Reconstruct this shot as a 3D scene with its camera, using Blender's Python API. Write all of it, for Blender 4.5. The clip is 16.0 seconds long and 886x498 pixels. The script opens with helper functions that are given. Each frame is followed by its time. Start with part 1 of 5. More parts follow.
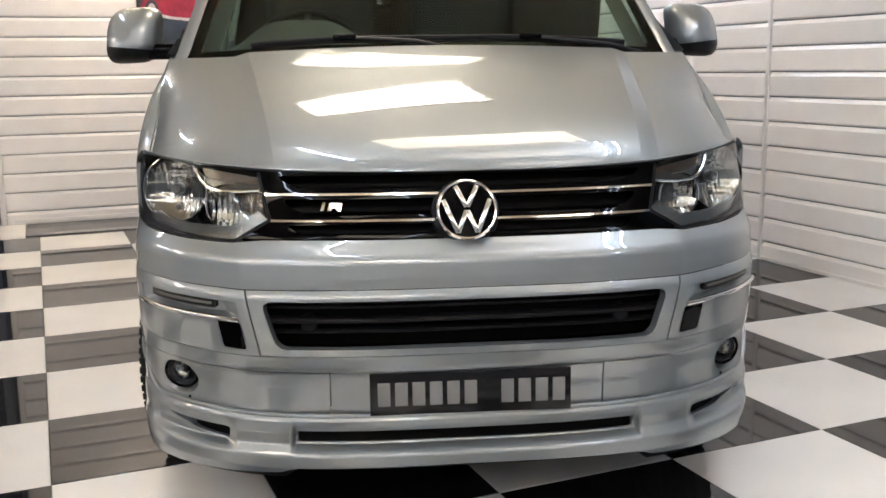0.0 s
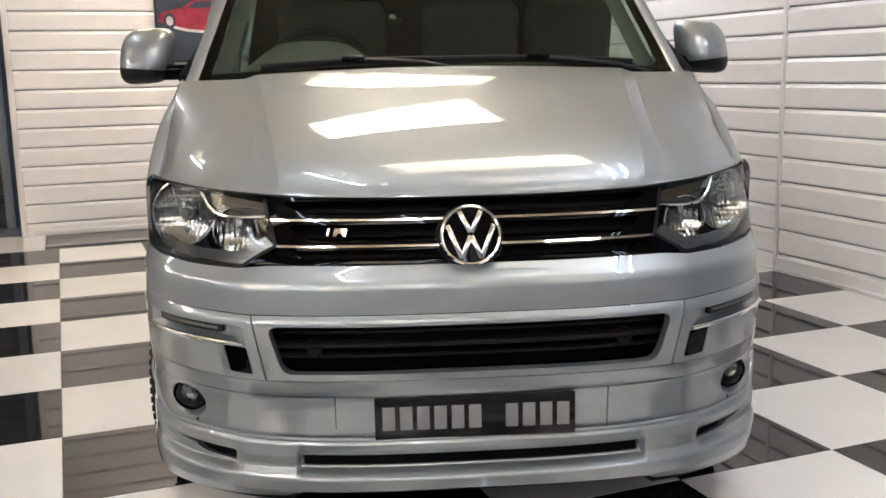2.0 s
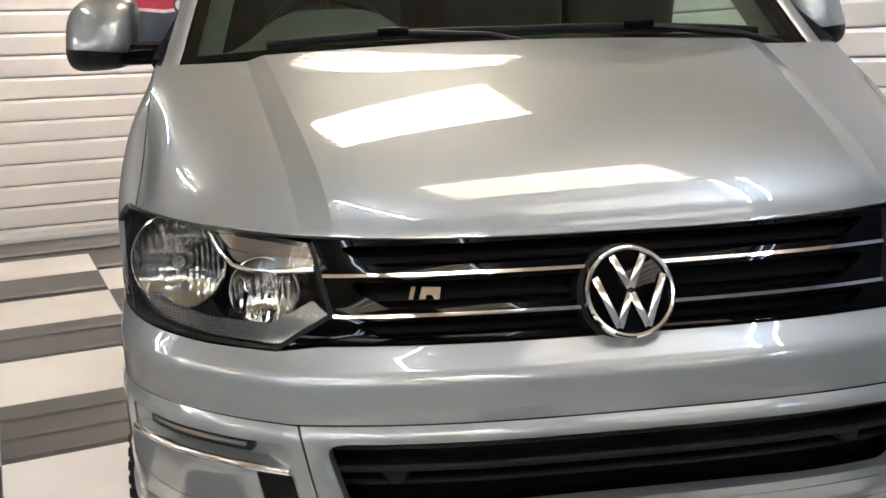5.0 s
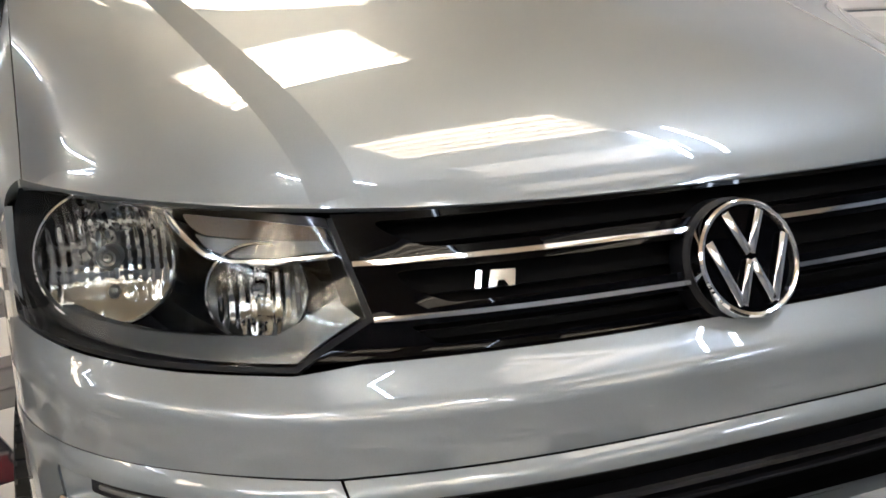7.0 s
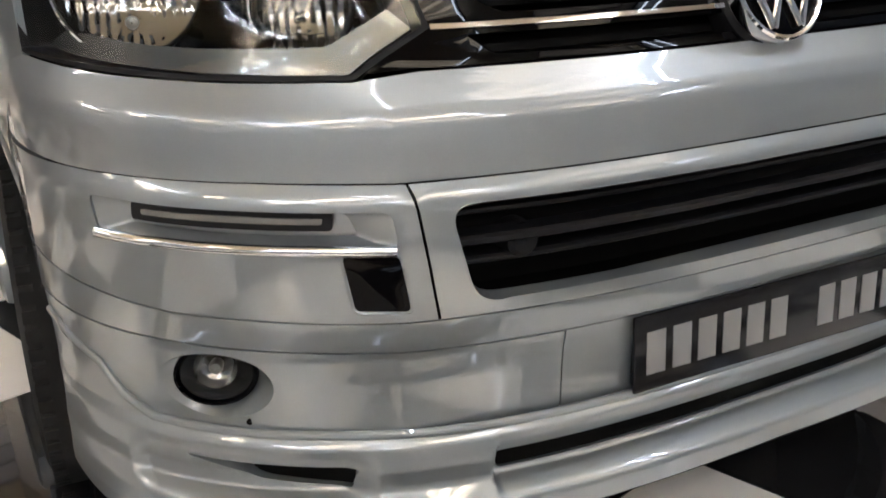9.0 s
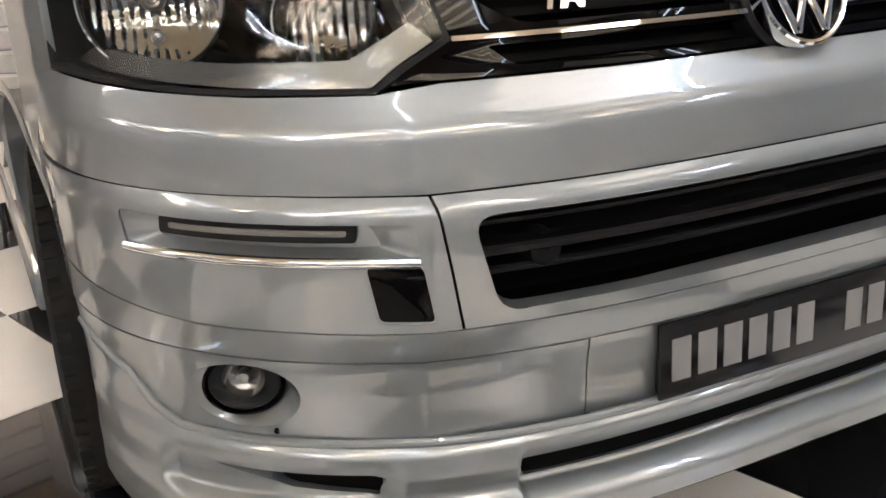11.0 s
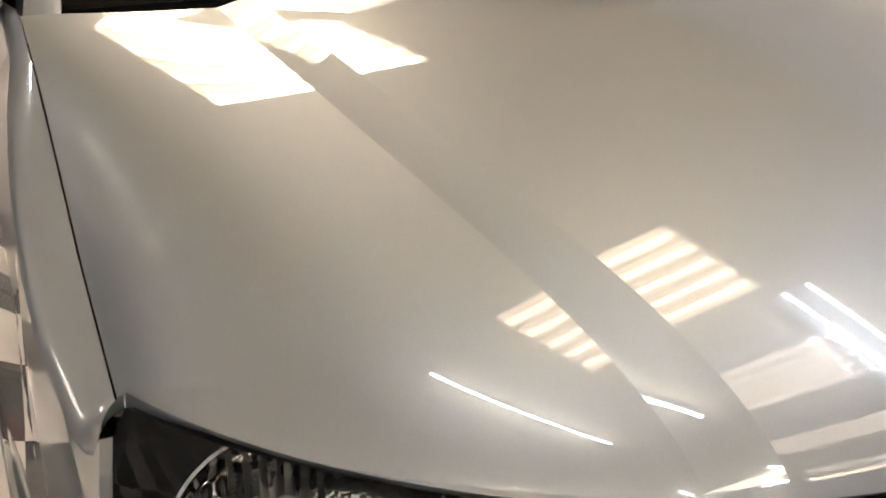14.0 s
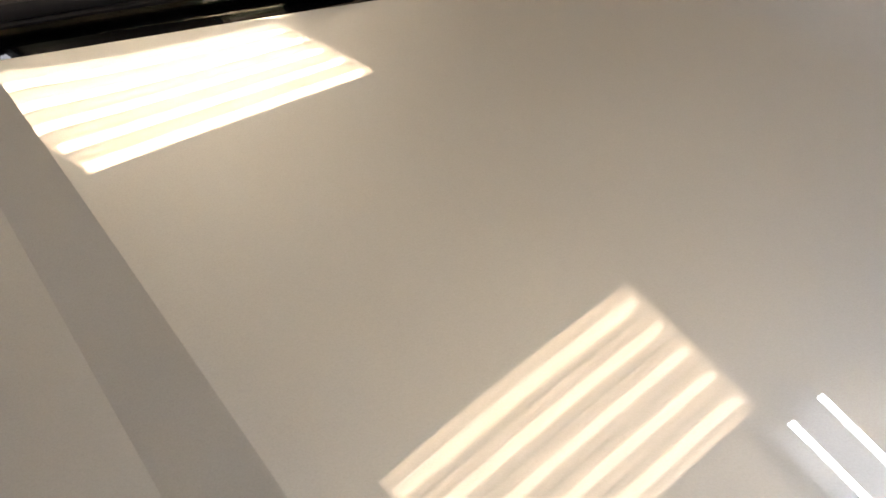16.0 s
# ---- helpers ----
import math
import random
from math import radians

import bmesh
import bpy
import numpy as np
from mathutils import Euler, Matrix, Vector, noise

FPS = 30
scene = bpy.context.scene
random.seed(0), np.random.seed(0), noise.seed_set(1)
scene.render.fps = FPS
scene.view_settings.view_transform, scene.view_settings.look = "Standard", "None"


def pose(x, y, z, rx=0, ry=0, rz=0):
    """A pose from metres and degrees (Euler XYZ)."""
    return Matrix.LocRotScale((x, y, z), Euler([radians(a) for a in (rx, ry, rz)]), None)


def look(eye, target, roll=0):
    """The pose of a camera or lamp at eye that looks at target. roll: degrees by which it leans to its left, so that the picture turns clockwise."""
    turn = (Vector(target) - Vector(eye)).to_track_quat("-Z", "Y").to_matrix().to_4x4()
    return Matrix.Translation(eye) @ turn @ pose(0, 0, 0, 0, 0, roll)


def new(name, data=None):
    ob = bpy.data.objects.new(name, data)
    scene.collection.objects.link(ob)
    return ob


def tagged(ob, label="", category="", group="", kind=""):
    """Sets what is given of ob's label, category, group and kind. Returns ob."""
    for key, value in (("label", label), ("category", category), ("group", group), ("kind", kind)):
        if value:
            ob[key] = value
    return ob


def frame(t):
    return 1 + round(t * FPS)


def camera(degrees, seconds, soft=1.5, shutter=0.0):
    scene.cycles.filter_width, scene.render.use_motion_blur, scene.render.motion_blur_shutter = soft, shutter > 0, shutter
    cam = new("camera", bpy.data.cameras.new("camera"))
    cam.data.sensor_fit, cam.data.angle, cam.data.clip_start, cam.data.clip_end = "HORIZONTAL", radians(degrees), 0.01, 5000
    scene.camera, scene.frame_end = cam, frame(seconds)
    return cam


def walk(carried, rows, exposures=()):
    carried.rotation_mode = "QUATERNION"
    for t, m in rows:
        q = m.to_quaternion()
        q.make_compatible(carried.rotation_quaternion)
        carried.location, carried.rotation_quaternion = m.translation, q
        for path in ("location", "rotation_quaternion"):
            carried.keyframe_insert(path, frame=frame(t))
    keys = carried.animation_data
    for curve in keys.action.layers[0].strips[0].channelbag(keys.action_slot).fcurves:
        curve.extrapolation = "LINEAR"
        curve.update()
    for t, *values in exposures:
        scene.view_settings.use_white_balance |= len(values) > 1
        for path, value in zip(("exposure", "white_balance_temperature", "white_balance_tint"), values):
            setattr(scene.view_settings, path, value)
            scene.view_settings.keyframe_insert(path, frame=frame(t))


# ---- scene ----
from mathutils import geometry

cam = camera(49.1, 16.0, soft=1.6, shutter=0.2)
PATH = [
    (0, (-0.275, -2.304, 1.217), (-0.093, -0.347, 0.847), -0.8),
    (0.5, (-0.247, -2.312, 1.233), (-0.087, -0.352, 0.869), -1.0),
    (1, (-0.238, -2.314, 1.25), (-0.087, -0.353, 0.887), -1.0),
    (1.5, (-0.23, -2.314, 1.259), (-0.088, -0.352, 0.898), -1.0),
    (2, (-0.234, -2.311, 1.27), (-0.094, -0.349, 0.909), -1.1),
    (2.5, (-0.256, -2.256, 1.29), (-0.117, -0.295, 0.923), -1.3),
    (3, (-0.299, -2.132, 1.315), (-0.153, -0.175, 0.927), -1.2),
    (3.5, (-0.358, -1.979, 1.313), (-0.188, -0.026, 0.915), -1.0),
    (4, (-0.39, -1.818, 1.309), (-0.214, 0.132, 0.902), -1.1),
    (4.2, (-0.404, -1.745, 1.304), (-0.222, 0.204, 0.895), -1.3),
    (6.3, (-0.678, -1.035, 1.211), (-0.166, 0.86, 0.826), -2.8),
    (6.5, (-0.701, -0.995, 1.21), (-0.14, 0.88, 0.797), -2.8),
    (7, (-0.779, -0.937, 1.172), (-0.088, 0.886, 0.727), -2.7),
    (7.5, (-0.883, -0.909, 1.093), (-0.071, 0.863, 0.647), -2.4),
    (8, (-0.941, -0.896, 1.043), (-0.077, 0.835, 0.534), -2.3),
    (8.5, (-0.977, -0.892, 1.006), (-0.089, 0.801, 0.42), -2.0),
    (9, (-0.991, -0.896, 0.969), (-0.109, 0.776, 0.314), -1.9),
    (9.2, (-0.997, -0.902, 0.955), (-0.119, 0.763, 0.277), -1.8),
    (11.3, (-0.98, -0.899, 1.004), (-0.158, 0.802, 0.348), -2.9),
    (11.5, (-0.974, -0.865, 1.109), (-0.147, 0.801, 0.374), -1.1),
    (12, (-0.937, -0.838, 1.218), (-0.165, 0.882, 0.553), -0.6),
    (12.5, (-0.893, -0.835, 1.275), (-0.233, 0.961, 0.692), -1.6),
    (13, (-0.907, -0.703, 1.302), (-0.292, 1.115, 0.739), -2.6),
    (13.5, (-0.992, -0.439, 1.342), (-0.187, 1.287, 0.73), -1.3),
    (14, (-0.943, -0.256, 1.329), (-0.058, 1.434, 0.727), 0.0),
    (14.5, (-0.896, -0.126, 1.329), (0.089, 1.511, 0.738), 1.0),
    (15, (-0.805, 0.080, 1.380), (0.206, 1.654, 0.672), -0.7),
    (15.5, (-0.708, 0.114, 1.405), (0.258, 1.695, 0.650), -0.2),
    (16, (-0.622, 0.069, 1.445), (0.201, 1.687, 0.604), -1.9),
]
walk(cam, [(t, look(eye, target, roll)) for t, eye, target, roll in PATH],
     [(0.0, 2.52, 5800, 14), (6.5, 2.50, 5800, 14), (8.0, 2.40, 5840, 14), (9.2, 2.60, 5900, 15), (11.5, 2.66, 6120, 17), (12.5, 2.45, 6350, 18),
      (14.0, 2.40, 6480, 19), (14.5, 2.38, 6530, 19), (15.5, 2.56, 6650, 20), (16.0, 2.24, 6800, 21)])

# ---- world and light ----
world = bpy.data.worlds.new("showroom_world")
scene.world = world
world.use_nodes = True
_sky = world.node_tree.nodes.new("ShaderNodeTexSky")
_sky.sky_type = "NISHITA"
_sky.sun_disc = False
_sky.sun_elevation, _sky.sun_rotation = radians(40), radians(200)
world.node_tree.links.new(_sky.outputs["Color"], world.node_tree.nodes["Background"].inputs[0])
world.node_tree.nodes["Background"].inputs[1].default_value = 0.05
scene.view_settings.exposure = 0.0


# ---- materials ----
def mat(name, colour, rough=0.5, metal=0.0, coat=0.0, coat_rough=0.03, noise_scale=0.0, noise_amt=0.0,
        bump=0.0, bump_scale=200.0, rough_var=0.0, spec=0.5, random_amt=0.0, emit=None):
    m = bpy.data.materials.new(name)
    m.use_nodes = True
    nt = m.node_tree
    b = nt.nodes["Principled BSDF"]
    b.inputs["Base Color"].default_value = (*colour, 1)
    b.inputs["Roughness"].default_value = rough
    b.inputs["Metallic"].default_value = metal
    b.inputs["Coat Weight"].default_value = coat
    b.inputs["Coat Roughness"].default_value = coat_rough
    b.inputs["Coat IOR"].default_value = 1.78
    b.inputs["Specular IOR Level"].default_value = spec
    tc = nt.nodes.new("ShaderNodeTexCoord")
    if noise_amt or random_amt:
        hsv = nt.nodes.new("ShaderNodeHueSaturation")
        hsv.inputs["Color"].default_value = (*colour, 1)
        val = None
        if noise_amt:
            n1 = nt.nodes.new("ShaderNodeTexNoise")
            n1.inputs["Scale"].default_value = noise_scale
            n1.inputs["Detail"].default_value = 6
            nt.links.new(tc.outputs["Object"], n1.inputs["Vector"])
            mr = nt.nodes.new("ShaderNodeMapRange")
            mr.inputs["From Min"].default_value, mr.inputs["From Max"].default_value = 0.3, 0.7
            mr.inputs["To Min"].default_value, mr.inputs["To Max"].default_value = 1 - noise_amt, 1 + noise_amt
            nt.links.new(n1.outputs["Fac"], mr.inputs["Value"])
            val = mr.outputs["Result"]
        if random_amt:
            oi = nt.nodes.new("ShaderNodeObjectInfo")
            mr2 = nt.nodes.new("ShaderNodeMapRange")
            mr2.inputs["To Min"].default_value, mr2.inputs["To Max"].default_value = 1 - random_amt, 1 + random_amt
            nt.links.new(oi.outputs["Random"], mr2.inputs["Value"])
            if val is None:
                val = mr2.outputs["Result"]
            else:
                mul = nt.nodes.new("ShaderNodeMath")
                mul.operation = "MULTIPLY"
                nt.links.new(val, mul.inputs[0])
                nt.links.new(mr2.outputs["Result"], mul.inputs[1])
                val = mul.outputs[0]
        nt.links.new(val, hsv.inputs["Value"])
        nt.links.new(hsv.outputs["Color"], b.inputs["Base Color"])
    if rough_var:
        n2 = nt.nodes.new("ShaderNodeTexNoise")
        n2.inputs["Scale"].default_value = 7.0
        n2.inputs["Detail"].default_value = 8
        nt.links.new(tc.outputs["Object"], n2.inputs["Vector"])
        mr3 = nt.nodes.new("ShaderNodeMapRange")
        mr3.inputs["From Min"].default_value, mr3.inputs["From Max"].default_value = 0.35, 0.7
        mr3.inputs["To Min"].default_value, mr3.inputs["To Max"].default_value = rough, rough + rough_var
        nt.links.new(n2.outputs["Fac"], mr3.inputs["Value"])
        nt.links.new(mr3.outputs["Result"], b.inputs["Roughness"])
    if bump:
        n3 = nt.nodes.new("ShaderNodeTexNoise")
        n3.inputs["Scale"].default_value = bump_scale
        n3.inputs["Detail"].default_value = 4
        nt.links.new(tc.outputs["Object"], n3.inputs["Vector"])
        bp = nt.nodes.new("ShaderNodeBump")
        bp.inputs["Strength"].default_value = bump
        bp.inputs["Distance"].default_value = 0.002
        nt.links.new(n3.outputs["Fac"], bp.inputs["Height"])
        nt.links.new(bp.outputs["Normal"], b.inputs["Normal"])
    if emit:
        b.inputs["Emission Color"].default_value = (*emit[:3], 1)
        b.inputs["Emission Strength"].default_value = emit[3]
    return m


def glass_mat(name, tint, gloss_rough=0.0, ior=1.45):
    m = bpy.data.materials.new(name)
    m.use_nodes = True
    nt = m.node_tree
    nt.nodes.remove(nt.nodes["Principled BSDF"])
    tr = nt.nodes.new("ShaderNodeBsdfTransparent")
    tr.inputs["Color"].default_value = (*tint, 1)
    gl = nt.nodes.new("ShaderNodeBsdfGlossy")
    gl.inputs["Roughness"].default_value = gloss_rough
    f0 = ((ior - 1) / (ior + 1)) ** 2
    lw = nt.nodes.new("ShaderNodeLayerWeight")
    lw.inputs["Blend"].default_value = 0.5
    rise = nt.nodes.new("ShaderNodeMath")
    rise.operation = "POWER"
    rise.inputs[1].default_value = 5.0
    fr = nt.nodes.new("ShaderNodeMath")
    fr.operation = "MULTIPLY_ADD"
    fr.inputs[1].default_value, fr.inputs[2].default_value = 1 - f0, f0
    nt.links.new(lw.outputs["Facing"], rise.inputs[0])
    nt.links.new(rise.outputs[0], fr.inputs[0])
    mx = nt.nodes.new("ShaderNodeMixShader")
    nt.links.new(fr.outputs[0], mx.inputs[0])
    nt.links.new(tr.outputs[0], mx.inputs[1])
    nt.links.new(gl.outputs[0], mx.inputs[2])
    nt.links.new(mx.outputs[0], nt.nodes["Material Output"].inputs["Surface"])
    return m


PAINT = mat("silver_metallic_paint", (0.262, 0.287, 0.308), rough=0.48, metal=0.77, coat=1.0, coat_rough=0.004,
            noise_scale=900, noise_amt=0.05, bump=0.02, bump_scale=1400)
GLOSS_BLACK = mat("gloss_black_plastic", (0.0012, 0.0012, 0.0016), rough=0.02, spec=0.09)
MATT_BLACK = mat("textured_black_plastic", (0.008, 0.008, 0.009), rough=0.45, bump=0.25, bump_scale=900, spec=0.18)
# near black: plain dark parts, and sheets whose colour carries the shade of openings
DARK = mat("dark_plastic_and_cavity_shade", (0.002, 0.002, 0.002), rough=0.6, spec=0.08)
CHROME = mat("chrome", (0.70, 0.70, 0.70), rough=0.06, metal=1.0)
SATIN = mat("satin_silver_trim", (0.25, 0.25, 0.24), rough=0.28, metal=0.9)
REFLECTOR = mat("faceted_reflector", (0.36, 0.36, 0.355), rough=0.07, metal=1.0, bump=0.03, bump_scale=30)
FOG_BOWL = mat("dim_fog_reflector", (0.22, 0.22, 0.22), rough=0.12, metal=1.0, bump=0.15, bump_scale=90)
SMOKE = mat("smoky_shelf_plastic", (0.06, 0.055, 0.05), rough=0.18, metal=0.4)
STRIP = mat("dark_satin_strip", (0.15, 0.15, 0.145), rough=0.25, metal=0.9)
SLAT = mat("black_grille_slat_plastic", (0.005, 0.005, 0.006), rough=0.42, bump=0.1, bump_scale=700, spec=0.25)
AMBER = mat("amber_indicator", (0.060, 0.036, 0.020), rough=0.2, bump=0.5, bump_scale=400)
RUBBER = mat("tyre_rubber", (0.011, 0.011, 0.011), rough=0.7, spec=0.2, noise_scale=40, noise_amt=0.25, bump=0.2, bump_scale=300)
ALLOY = mat("alloy_wheel_metal", (0.45, 0.45, 0.46), rough=0.25, metal=0.9, coat=0.4)
FABRIC = mat("dark_seat_fabric", (0.035, 0.033, 0.030), rough=0.9, noise_scale=60, noise_amt=0.3, bump=0.4, bump_scale=600)
DASH = mat("grey_dashboard_plastic", (0.055, 0.057, 0.052), rough=0.6, bump=0.3, bump_scale=700)
HEADLINER = mat("pale_headliner_cloth", (0.35, 0.36, 0.33), rough=0.9, bump=0.2, bump_scale=500)
PLATE_BLACK = mat("black_plate_acrylic", (0.007, 0.007, 0.008), rough=0.15, spec=0.3)
PLATE_GREY = mat("silver_grey_plate_lettering", (0.20, 0.20, 0.205), rough=0.35)
LED = mat("daylight_lamp_plastic", (0.20, 0.20, 0.19), rough=0.12, metal=0.4, bump=0.4, bump_scale=260)
LENS = glass_mat("clear_lamp_lens", (0.93, 0.95, 0.95), ior=1.38)
PANE = glass_mat("clear_window_glass", (0.92, 0.95, 0.95))
SCREEN = glass_mat("green_tinted_glass", (0.54, 0.66, 0.56), ior=1.5)
SIDE_GLASS = glass_mat("pale_green_side_glass", (0.82, 0.90, 0.84), ior=1.45)
TILE_WHITE = mat("white_polished_tile", (0.82, 0.80, 0.78), rough=0.03, noise_scale=3.0, noise_amt=0.03, random_amt=0.03,
                 bump=0.05, bump_scale=8, rough_var=0.03)
TILE_BLACK = mat("black_polished_tile", (0.011, 0.011, 0.012), rough=0.02, noise_scale=4.0, noise_amt=0.15, random_amt=0.1,
                 bump=0.006, bump_scale=10, rough_var=0.025, spec=0.6)
GROUT = mat("grey_grout", (0.20, 0.19, 0.18), rough=0.9, noise_scale=30, noise_amt=0.2)
BOARD = mat("white_pvc_cladding", (0.85, 0.81, 0.79), rough=0.24, noise_scale=6, noise_amt=0.02, random_amt=0.025,
            bump=0.03, bump_scale=120)
TRIM = mat("white_pvc_trim", (0.76, 0.73, 0.71), rough=0.3, noise_scale=5, noise_amt=0.03)
CEIL = mat("cream_ceiling_panel", (0.84, 0.68, 0.46), rough=0.8, noise_scale=8, noise_amt=0.05)
# shutter steel, and the wall cores that darken the gaps between boards
BEAM = mat("grey_steel_and_gap_shade", (0.26, 0.26, 0.27), rough=0.5, noise_scale=5, noise_amt=0.1)
GREY_WALL = mat("grey_wall_paint", (0.24, 0.255, 0.28), rough=0.7, noise_scale=4, noise_amt=0.08)
SHUTTER = mat("grey_roller_shutter", (0.10, 0.10, 0.105), rough=0.45, noise_scale=10, noise_amt=0.15)
FRAME = mat("black_picture_frame", (0.012, 0.012, 0.012), rough=0.3)
PRINT_DARK = mat("dark_print_paper", (0.03, 0.04, 0.06), rough=0.4, noise_scale=5, noise_amt=0.5)
PRINT_RED = mat("red_print_ink", (0.30, 0.015, 0.04), rough=0.4, noise_scale=12, noise_amt=0.3)
PRINT_PALE = mat("pale_print_ink", (0.55, 0.52, 0.52), rough=0.4, noise_scale=15, noise_amt=0.2)
TUBE_WARM = mat("warm_fluorescent_tube", (0.9, 0.9, 0.9), emit=(1.0, 0.83, 0.58, 3.7))
LOUVRE = mat("louvre_reflector", (0.8, 0.75, 0.65), rough=0.25, metal=0.6, emit=(1.0, 0.80, 0.53, 0.5))
TUBE_DIM = mat("dimmer_fluorescent_tube", (0.9, 0.9, 0.9), emit=(1.0, 0.82, 0.56, 1.7))
LOUVRE_DIM = mat("dimmer_louvre_reflector", (0.8, 0.75, 0.65), rough=0.25, metal=0.6, emit=(1.0, 0.80, 0.54, 0.5))
TUBE_LOW = mat("faint_fluorescent_tube", (0.9, 0.9, 0.9), emit=(1.0, 0.86, 0.66, 0.75))
LOUVRE_LOW = mat("faint_louvre_reflector", (0.8, 0.75, 0.65), rough=0.25, metal=0.6, emit=(1.0, 0.84, 0.64, 0.25))
TUBE_COOL = mat("cool_fluorescent_tube", (0.9, 0.9, 0.9), emit=(0.84, 0.93, 1.0, 12.5))
# darker than a white fitting, to hold down the tubes' glow on it
FITTING = mat("darkened_steel_fitting", (0.16, 0.16, 0.16), rough=0.5, noise_scale=9, noise_amt=0.1)
BATTEN = mat("white_steel_batten", (0.8, 0.8, 0.8), rough=0.4)


# ---- building helpers ----
def finish(ob, bm, material, sharp=32):
    bm.normal_update()
    bm.to_mesh(ob.data)
    bm.free()
    ob.data.materials.append(material)
    ob.data.polygons.foreach_set("use_smooth", [True] * len(ob.data.polygons))
    ob.data.set_sharp_from_angle(angle=radians(sharp))
    true = ob.data.attributes.get("true_normal")
    if true:
        skin = np.zeros(len(ob.data.polygons), bool)
        ob.data.attributes["skin_face"].data.foreach_get("value", skin)
        at = np.zeros(len(ob.data.vertices) * 3)
        true.data.foreach_get("vector", at)
        at = at.reshape(-1, 3)
        normals = []
        for p, good in zip(ob.data.polygons, skin):
            normals += [tuple(at[i]) if good else tuple(p.normal) for i in p.vertices]
        ob.data.normals_split_custom_set(normals)
    return ob


def part(name, bm, material, parent=None, label="", sharp=32):
    ob = finish(new(name, bpy.data.meshes.new(name)), bm, material, sharp)
    if parent:
        ob.parent = parent
    if label:
        tagged(ob, label)
    return ob


def thing(name, label, category, at=None, group="", kind=""):
    ob = new(name)
    ob.empty_display_size = 0.1
    if at is not None:
        ob.matrix_world = at
    return tagged(ob, label, category, group, kind)


def add_box(bm, c, size, bevel=0.0, turn=None, seg=2):
    m = Matrix.Translation(c) @ (turn.to_4x4() if turn else Matrix.Identity(4)) @ Matrix.Diagonal((*size, 1))
    made = bmesh.ops.create_cube(bm, size=1.0, matrix=m)
    if bevel:
        edges = list({e for v in made["verts"] for e in v.link_edges})
        bmesh.ops.bevel(bm, geom=edges, offset=bevel, segments=seg, profile=0.5, affect="EDGES")
    return bm


def box(c, size, bevel=0.0, turn=None, seg=2):
    return add_box(bmesh.new(), c, size, bevel, turn, seg)


def grid_mesh(rows, closed=False, bm=None):
    """A sheet through rows of points."""
    bm = bm or bmesh.new()
    vs = [[bm.verts.new(p) for p in row] for row in rows]
    n = len(vs[0])
    for a, b in zip(vs, vs[1:]):
        for i in range(n if closed else n - 1):
            j = (i + 1) % n
            bm.faces.new((a[i], a[j], b[j], b[i]))
    return bm


def lathe(profile, seg=48, bm=None, m=None):
    """Turns (radius, depth) points round the y axis."""
    m = m or Matrix.Identity(4)
    rows = [[m @ Vector((r * math.cos(k * math.tau / seg), y, r * math.sin(k * math.tau / seg))) for k in range(seg)] for r, y in profile]
    return grid_mesh(rows, True, bm)


def tube(points, r, seg=10, bm=None, flat=1.0):
    """A round bar along points; flat squeezes it upright."""
    pts = [Vector(p) for p in points]
    rows = []
    for i, p in enumerate(pts):
        d = (pts[min(i + 1, len(pts) - 1)] - pts[max(i - 1, 0)]).normalized()
        a = d.cross(Vector((0, 0, 1)))
        a = a.normalized() if a.length > 1e-4 else Vector((1, 0, 0))
        b = a.cross(d).normalized()
        rows.append([p + r * (math.cos(k * math.tau / seg) * a + flat * math.sin(k * math.tau / seg) * b) for k in range(seg)])
    bm = grid_mesh(rows, True, bm)
    bm.verts.ensure_lookup_table()
    n = len(bm.verts)
    total = len(rows) * seg
    bm.faces.new(bm.verts[n - total:n - total + seg])
    bm.faces.new(list(reversed(bm.verts[n - seg:n])))
    return bm


def resample(loop, step):
    out = []
    for (x0, y0), (x1, y1) in zip(loop, loop[1:] + loop[:1]):
        n = max(1, int(math.hypot(x1 - x0, y1 - y0) / step + 0.5))
        out += [(x0 + (x1 - x0) * k / n, y0 + (y1 - y0) * k / n) for k in range(n)]
    return out


def inside(px, py, loops):
    hit = np.zeros(len(px), bool)
    for loop in loops:
        a = np.array(loop)
        b = np.roll(a, -1, 0)
        for (x0, y0), (x1, y1) in zip(a, b):
            if y0 != y1:
                cross = ((y0 > py) != (y1 > py)) & (px < (x1 - x0) * (py - y0) / (y1 - y0) + x0)
                hit ^= cross
    return hit


